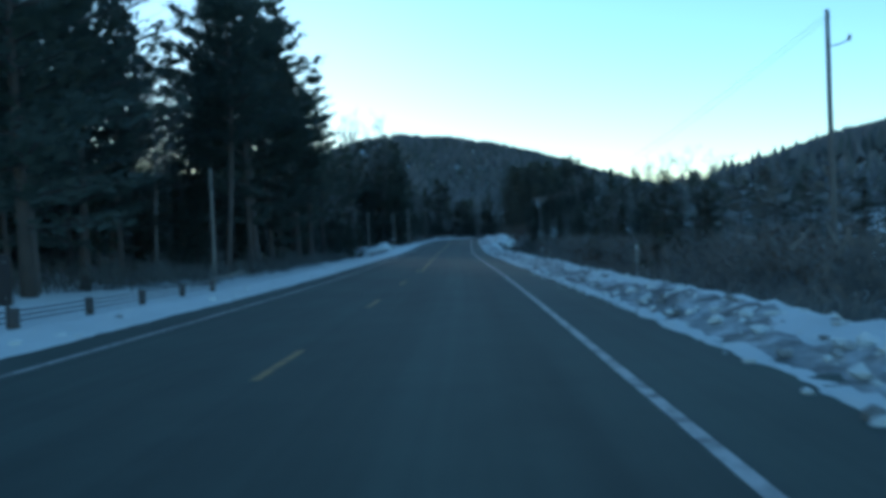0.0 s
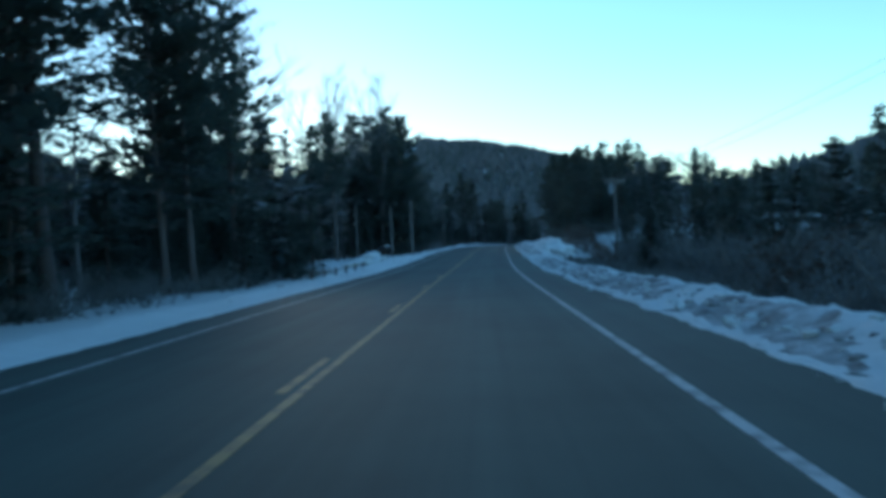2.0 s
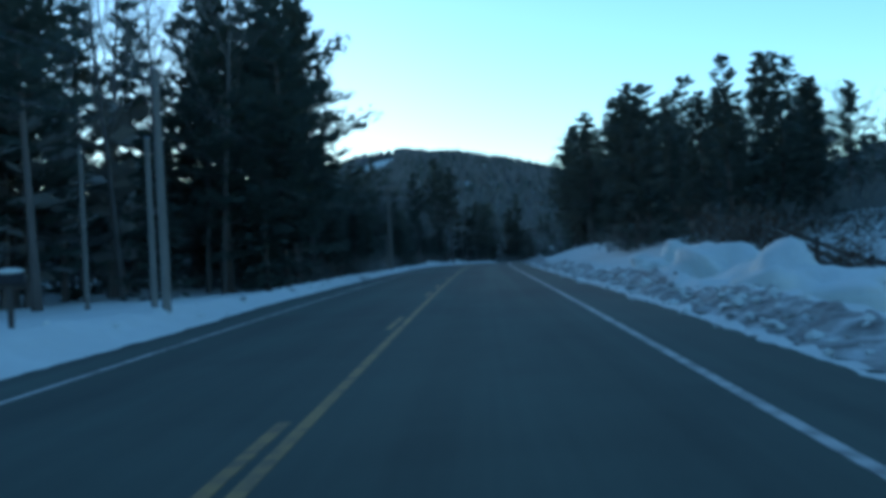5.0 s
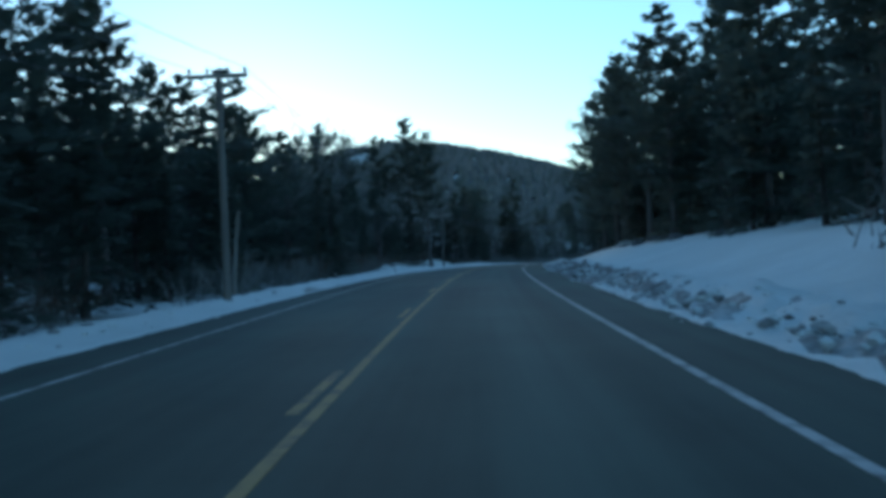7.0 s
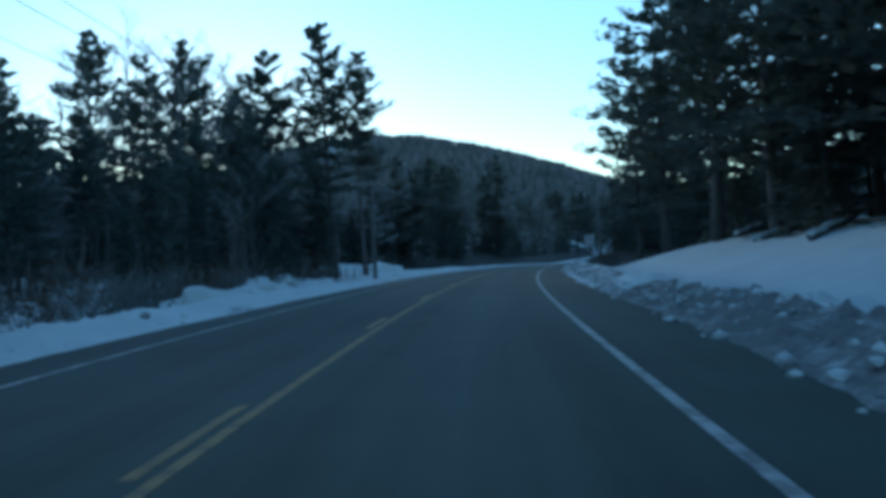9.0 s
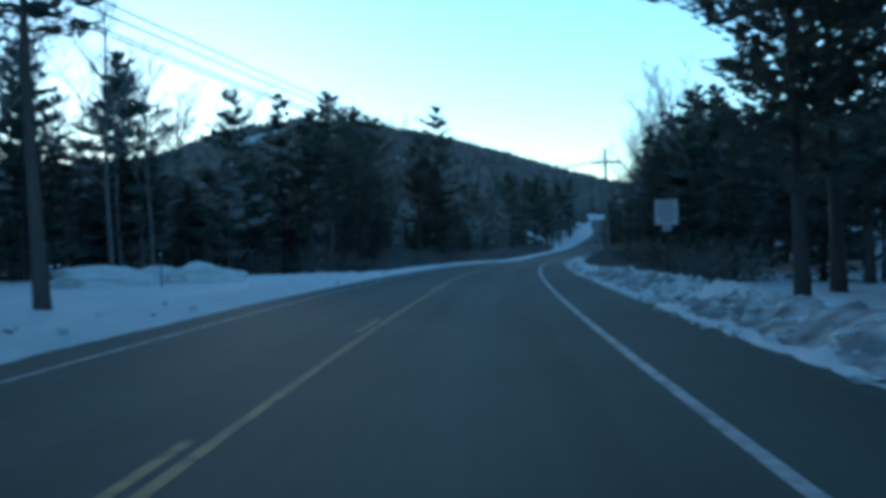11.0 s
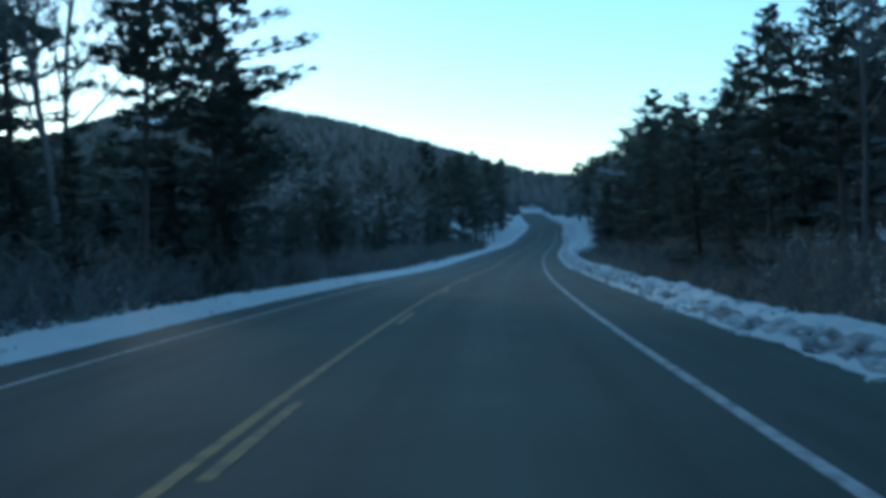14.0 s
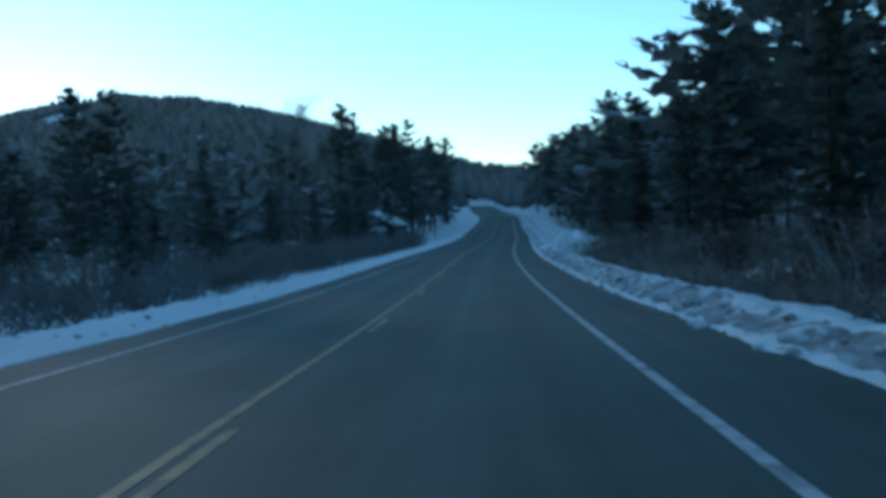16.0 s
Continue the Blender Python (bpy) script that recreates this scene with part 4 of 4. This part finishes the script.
for a, b, sides in (("a", "c", ((-1, 0), (1, 0.3), (0, 1.2))), ("c", "d", ((-1, 0), (1, 0.0), (0, 1.2))), ("d", "e", ((-1, 0), (1, 0), (0.35, 0), (0, 1.6))),
                    ("e", "f", ((-1, 0), (-0.9, 0.12), (-0.5, 0), (-0.15, 0))), ("f", "g", ((-1, 0), (1, 0), (0.35, 0), (0, 1.6))), ("h", "i", ((-1, 0), (1, 0)))):
    for side, drop in sides:
        wire(tip(a, side, drop), tip(b, side, drop), {"h": 1.6, "e": 1.75}.get(a, 1.0), 0.014 if a == "e" else 0.008)


# ---- cable guide rails ----
def guide_rail(s0, s1, l, step, rise=0.54, thick=0.14):
    rail = thing("guide_rail", stand(s0, l), "cable guide rail half buried in the snow bank", "guide rail", "guide rails")
    inv = rail.matrix_basis.inverted()
    spots = np.arange(s0, s1 + 0.1, step)
    tops = []
    for s in spots:
        x, y, z = along(s, l)
        g = max(float(terrain(x, y)), float(z) - 0.5)
        b = Build().box((thick, thick + 0.02, 1.3), pose(0, 0, -0.65), 0.015)
        part("post", b, FENCEWOOD, rail, at=inv @ pose(float(x), float(y), float(z) + rise, random.uniform(-4, 4), random.uniform(-4, 4), -math.degrees(float(np.interp(s, S, TH)))))
        tops.append(Vector((float(x), float(y), float(z) + rise)))
    for drop in (0.05, 0.14, 0.23):
        path = [inv @ (p - Vector((-0.09 if l < 0 else 0.09, 0, drop))) for p in tops]
        part("cable", Build().tube(path, [0.016] * len(path), 5, False), BLACKMETAL, rail, "dark steel cable")


guide_rail(10.9, 34, -6.0, 3.66)
guide_rail(102, 122, -6.4, 4.0)
guide_rail(121.4, 146, 7.6, 6.0, 0.42, 0.10)


# ---- marker posts ----
def marker(s, l, h, label, mat=STEEL):
    top = thing("marker_post", stand(s, l, random.uniform(-10, 10), -0.2, lean=random.uniform(-3, 3)), label, "marker post", "marker posts")
    part("stake", Build().box((0.05, 0.03, h + 0.2), pose(0, 0, (h + 0.2) / 2), 0.006), mat, top)
    part("reflector", Build().box((0.075, 0.012, 0.11), pose(0, -0.024, h + 0.08), 0.004), TRIM, top, "small pale reflector")


for s, l, h in ((33, 7.6, 1.5), (58.5, 6.7, 1.25), (229.5, 12.9, 1.0), (227, 16.6, 1.1), (214, -6.6, 0.95), (238, -6.8, 0.8), (117.5, 7.2, 1.1), (508, 8.4, 1.2), (326.7, -12.6, 1.5)):
    marker(s, l, h, "thin marker post standing in the snow", FENCEWOOD if l > 10 or l < 0 else STEEL)


# ---- mailboxes ----
def mailbox(s, l, turn, capped):
    top = thing("mailbox", stand(s, l, turn, 0.0), "mailbox on a wooden post in a snow pile" + (", topped with snow" if capped else ", dark metal"), "mailbox", "mailboxes")
    part("post", Build().box((0.10, 0.10, 1.5), pose(0, 0, 0.45), 0.01), FENCEWOOD, top)
    part("arm", Build().box((0.09, 0.62, 0.09), pose(0, 0.0, 1.16), 0.01), FENCEWOOD, top)
    n, b = 10, Build()
    ring = [(-0.105, 0.0), (0.105, 0.0)] + [(0.105 * math.cos(k * math.pi / n), 0.13 + 0.105 * math.sin(k * math.pi / n)) for k in range(n + 1)]
    m = len(ring)
    b.add([(x, y, z + 1.21) for y in (-0.27, 0.27) for x, z in ring], [(k, (k + 1) % m, (k + 1) % m + m, k + m) for k in range(m)] + [tuple(range(m))[::-1], tuple(range(m, 2 * m))])
    body = part("box", b, BLACKMETAL, top)
    part("door", Build().box((0.2, 0.012, 0.2), pose(0, -0.282, 1.315), 0.004), BLACKMETAL, body)
    part("flag", Build().box((0.012, 0.16, 0.05), pose(0.115, 0.02, 1.40), 0.003), SHINGLE, body)
    if capped:
        bm = bmesh.new()
        bmesh.ops.create_icosphere(bm, subdivisions=2, radius=1)
        bm.transform(pose(0, 0, 1.46) @ Matrix.Diagonal((0.13, 0.3, 0.07, 1)))
        bm.verts.index_update()
        part("snow_cap", Build().add([v.co for v in bm.verts], [[v.index for v in f.verts] for f in bm.faces]), SNOW, top, "cap of snow", True)
        bm.free()


mailbox(144.5, -7.65, 84, False)
mailbox(150, -7.7, 96, True)


# ---- trailer home below the road ----
def window(parent, m, w, h):
    """A window set proud of its wall, facing -y of m."""
    f = Build()
    for x, z, sx, sz in ((0, h / 2, w + 0.14, 0.09), (0, -h / 2, w + 0.14, 0.09), (-w / 2, 0, 0.09, h), (w / 2, 0, 0.09, h)):
        f.box((sx, 0.06, sz), pose(x, -0.02, z), 0.006)
    win = part("window", f, TRIM, parent, "white framed window", at=m)
    part("pane", Build().box((w, 0.02, h), pose(0, 0.0, 0)), glass, win)
    part("sash_bar", Build().box((w, 0.035, 0.045), pose(0, -0.015, 0), 0.004), TRIM, win)
    part("sill", Build().box((w + 0.24, 0.12, 0.04), pose(0, -0.05, -h / 2 - 0.065), 0.006), TRIM, win)


def walls(parent, w, d, h, mat, boards=True):
    """Four walls; the front one faces -y. Clapboards lap over the two that face the road."""
    for k, (m, span) in enumerate(((pose(0, 0, 0), w), (pose(w / 2, d / 2, 0, 0, 0, 90), d), (pose(0, d, 0, 0, 0, 180), w), (pose(-w / 2, d / 2, 0, 0, 0, -90), d))):
        wall = part("wall", Build().box((span, 0.10, h), pose(0, 0.05, h / 2)), mat, parent, at=m)
        if boards and k < 2:
            board = Build().box((span + 0.01, 0.025, 0.152)).mesh("clapboard", mat)
            for n in range(int((h - 0.1) / 0.16)):
                part("clapboard", board, None, wall, at=pose(0, -0.010, 0.13 + 0.16 * n, 5, 0, 0))


cabin = thing("trailer_home", pose(-17.05, 144.1, -1.2, 0, 0, 98), "long low grey trailer home with white windows and a snowy roof", "trailer home")
walls(cabin, 19.6, 4.3, 2.5, SIDING)
for x, w, h in ((-6.6, 1.3, 0.95), (0.1, 1.9, 1.1), (8.0, 1.8, 0.9)):
    window(cabin, pose(x, -0.06, 1.62), w, h)
part("roof", Build().box((20.4, 5.1, 0.12), pose(0, 2.15, 2.58, 2, 0, 0), 0.02), SHINGLE, cabin, "low sloping roof")
part("roof_snow", Build().box((20.3, 5.0, 0.2), pose(0, 2.15, 2.74, 2, 0, 0), 0.07), SNOW, cabin, "even layer of snow", True)
part("fascia", Build().box((20.44, 0.04, 0.14), pose(0, -0.42, 2.47), 0.005), TRIM, cabin, "white fascia board")
for x in (-9.78,):
    part("corner_board", Build().box((0.12, 0.12, 2.5), pose(x, -0.01, 1.25), 0.008), TRIM, cabin)

house = thing("house", stand(548, -16.5, -8, -0.3), "small pale house with snow on its gable roof", "house")
walls(house, 6.5, 8.0, 3.0, SIDING, False)
for x in (-1.7, 1.7):
    window(house, pose(x, -0.06, 1.6), 0.9, 1.1)
for y in (0.05, 7.95):
    gable = Build().add([(-3.25, y - 0.05, 3.0), (3.25, y - 0.05, 3.0), (0, y - 0.05, 4.9), (-3.25, y + 0.05, 3.0), (3.25, y + 0.05, 3.0), (0, y + 0.05, 4.9)], [(0, 1, 2), (5, 4, 3), (0, 3, 4, 1), (1, 4, 5, 2), (2, 5, 3, 0)])
    part("gable", gable, SIDING, house)
for k in (-1, 1):
    slab = pose(k * 1.75, 4, 4.0, 0, k * 30.3, 0)
    part("roof", Build().box((4.3, 9.0, 0.12), slab, 0.02), SHINGLE, house)
    part("roof_snow", Build().box((4.2, 8.9, 0.2), slab @ pose(0, 0, 0.17), 0.07), SNOW, house, "thick layer of snow", True)
part("chimney", Build().box((0.6, 0.6, 1.6), pose(0.6, 5.5, 5.2), 0.02), ROCK, house)
part("porch_roof", Build().box((5.5, 2.2, 0.14), pose(0, -1.1, 2.6, -7, 0, 0), 0.03), SNOW, house, "snowy porch roof")
for x in (-2.5, 0, 2.5):
    part("porch_post", Build().box((0.12, 0.12, 2.5), pose(x, -2.0, 1.25), 0.01), TRIM, house)


# ---- board fence round the lawn ----
def rail_fence(points):
    fence = thing("rail_fence", pose(*points[0]), "dark three-rail wooden fence round a snowy lawn", "fence", "lawn fences")
    inv = fence.matrix_basis.inverted()
    post = Build().box((0.13, 0.13, 1.5), pose(0, 0, 0.2), 0.012).mesh("post", FENCEWOOD)
    for k, p in enumerate(points):
        part("post", post, None, fence, at=inv @ pose(p[0], p[1], p[2], 0, 0, 10))
        if k:
            a, b = Vector(points[k - 1]), Vector(p)
            for z in (0.10, 0.44, 0.78):
                mid, way = (a + b) / 2 + Vector((0, 0, z)), b - a
                turn = way.to_track_quat("X", "Z").to_matrix().to_4x4()
                part("rail", Build().box((way.length + 0.1, 0.045, 0.14), inv @ Matrix.Translation(mid) @ turn @ pose(0, -0.08, 0), 0.006), FENCEWOOD, fence)


rail_fence([ground_at(s, 13.0 + (s - 148) * 0.03) for s in np.arange(176, 147.9, -2.8)])
rail_fence([ground_at(148 - (l - 13) * 0.05, l) for l in np.arange(13.6, 36, 2.6)])


# ---- marker panel where the guide rail begins, seen from behind ----
om = thing("object_marker", stand(18.2, -6.1, 3, -0.3, lean=1.5), "narrow dark-backed marker panel on a thin post at a guide rail", "road marker")
part("post", Build().box((0.07, 0.04, 2.0), pose(0, 0, 1.0), 0.006), FENCEWOOD, om)
part("panel", Build().box((0.30, 0.006, 0.91), pose(-0.03, -0.025, 1.52), 0.002), BLACKMETAL, om, "dull dark sheet-metal back")
for z in (1.2, 1.85):
    part("bolt", Build().tube([(0, -0.028, z), (0, -0.04, z)], [0.012, 0.012], 6), STEEL, om)

# ---- road sign ----
sign = thing("road_sign", stand(316.5, 7.4, -4, -0.35), "white rectangular road sign with lines of text on a steel post", "road sign")
part("post", Build().box((0.05, 0.035, 3.3), pose(0, 0.03, 1.65), 0.004), FENCEWOOD, sign, "dark weathered steel post")
plate = part("plate", Build().box((0.72, 0.008, 0.80), pose(0, 0, 2.95), 0.003), SIGNBACK, sign)
for k, (w, z) in enumerate(((0.44, 3.26), (0.56, 3.15), (0.5, 3.04), (0.58, 2.93), (0.48, 2.82), (0.34, 2.70))):
    part("text_bar", Build().box((w, 0.004, 0.035), pose(0.0, -0.006, z)), SIGNINK, plate)
tab = part("tab", Build().box((0.28, 0.008, 0.16), pose(0, 0, 2.45), 0.003), SIGNBACK, sign, "small white tab below the plate")
part("text_bar", Build().box((0.18, 0.004, 0.04), pose(0, -0.006, 2.45)), SIGNINK, tab)


# ---- fallen trunks, boulders ----
def log(s, l, length, r, turn, tilt, snowy, dz=0.2):
    rnd = random.Random(int(s * 7 + l))
    top = thing("fallen_log", stand(s, l, turn, dz) @ pose(0, 0, 0, 0, -tilt, 0), "fallen trunk on the snow" + (", snow lying along it" if snowy else ""), "log", "fallen trunks")
    n = 7
    path = [(length * (k / n - 0.5), rnd.uniform(-0.1, 0.1), rnd.uniform(-0.06, 0.06)) for k in range(n + 1)]
    part("trunk", Build().tube(path, [r * (1 - 0.5 * k / n) for k in range(n + 1)], 8), GREYBARK, top, smooth=True)
    for k in range(4):
        p = Vector(path[2 + k])
        part("stub", Build().tube([p, p + Vector((0.3, rnd.uniform(-0.6, 0.6), rnd.uniform(0.1, 0.7)))], [r * 0.3, r * 0.12], 5), GREYBARK, top)
    if snowy:
        part("snow_cover", Build().tube([(x, y, z + r * 0.75) for x, y, z in path], [r * (0.75 - 0.4 * k / n) for k in range(n + 1)], 8), SNOW, top, "strip of snow", True)


for s, l, length, r, turn, tilt, snowy in ((52, -10.6, 3.2, 0.07, 15, 14, True), (268, 13.6, 9, 0.16, 62, 6, True), (276, 14.6, 10, 0.18, 55, 7, True), (283, 13.8, 8, 0.14, 70, 4, True),
                                           (262, 15.5, 7, 0.15, 40, 8, False), (236, 15.8, 5, 0.14, 75, 3, True), (248, 13.4, 4, 0.12, 30, 2, False), (60, -13, 4, 0.09, -30, 10, False)):
    log(s, l, length, r, turn, tilt, snowy)


def boulder(s, l, size):
    bm = bmesh.new()
    bmesh.ops.create_icosphere(bm, subdivisions=3, radius=1.0)
    for v in bm.verts:
        k = 1 + noise.noise(v.co * 1.4 + Vector((s, l, 0))) * 0.5 + noise.noise(v.co * 4.0) * 0.12
        v.co = Vector((v.co.x * size * 1.3 * k, v.co.y * size * k, v.co.z * size * 0.6 * k))
    bm.verts.index_update()
    b = Build().add([v.co for v in bm.verts], [[v.index for v in f.verts] for f in bm.faces])
    bm.free()
    tagged(part("boulder", b, ROCK, at=stand(s, l, s, 0.05)), "rough grey boulder half sunk in snow", "boulder", "boulders")


for s, l, size in ((205, 13.5, 0.55), (207, 15.0, 0.75), (212, 17.5, 0.6), (199, 15.5, 0.5), (233, 13.2, 0.35), (243, 12.6, 0.4), (256, 11.8, 0.45)):
    boulder(s, l, size)


# ---- broken lumps of snow thrown up by the plough ----
def snow_lumps():
    rnd = random.Random(4)
    b = Build()
    bm = bmesh.new()
    bmesh.ops.create_icosphere(bm, subdivisions=1, radius=1.0)
    bm.verts.index_update()
    base, faces = [v.co.copy() for v in bm.verts], [[v.index for v in f.verts] for f in bm.faces]
    bm.free()
    for _ in range(5000):
        side = 1 if rnd.random() < 0.9 else -1
        s = rnd.uniform(2, 470)
        foot, width, h = bank_height(s, side)
        u = rnd.uniform(-0.06, 1.2) if rnd.random() < 0.4 else rnd.uniform(0.3, 1.15)
        x, y, z = along(s, side * (foot + width * u))
        r = 0.02 + 0.10 * rnd.random() ** 2.2
        c = Vector((float(x), float(y), float(z) + h * max(0.0, min(1.0, u)) * 0.95))
        b.add([c + Vector((p.x * r * rnd.uniform(0.6, 1.6), p.y * r * rnd.uniform(0.6, 1.6), p.z * r * rnd.uniform(0.4, 1.1))) for p in base], faces, 1 if rnd.random() < 0.3 else 0)
    tagged(part("snow_lumps", b, (SNOW, GRIMY)), "broken lumps of snow on the banks", "snow", kind="stuff")


snow_lumps()
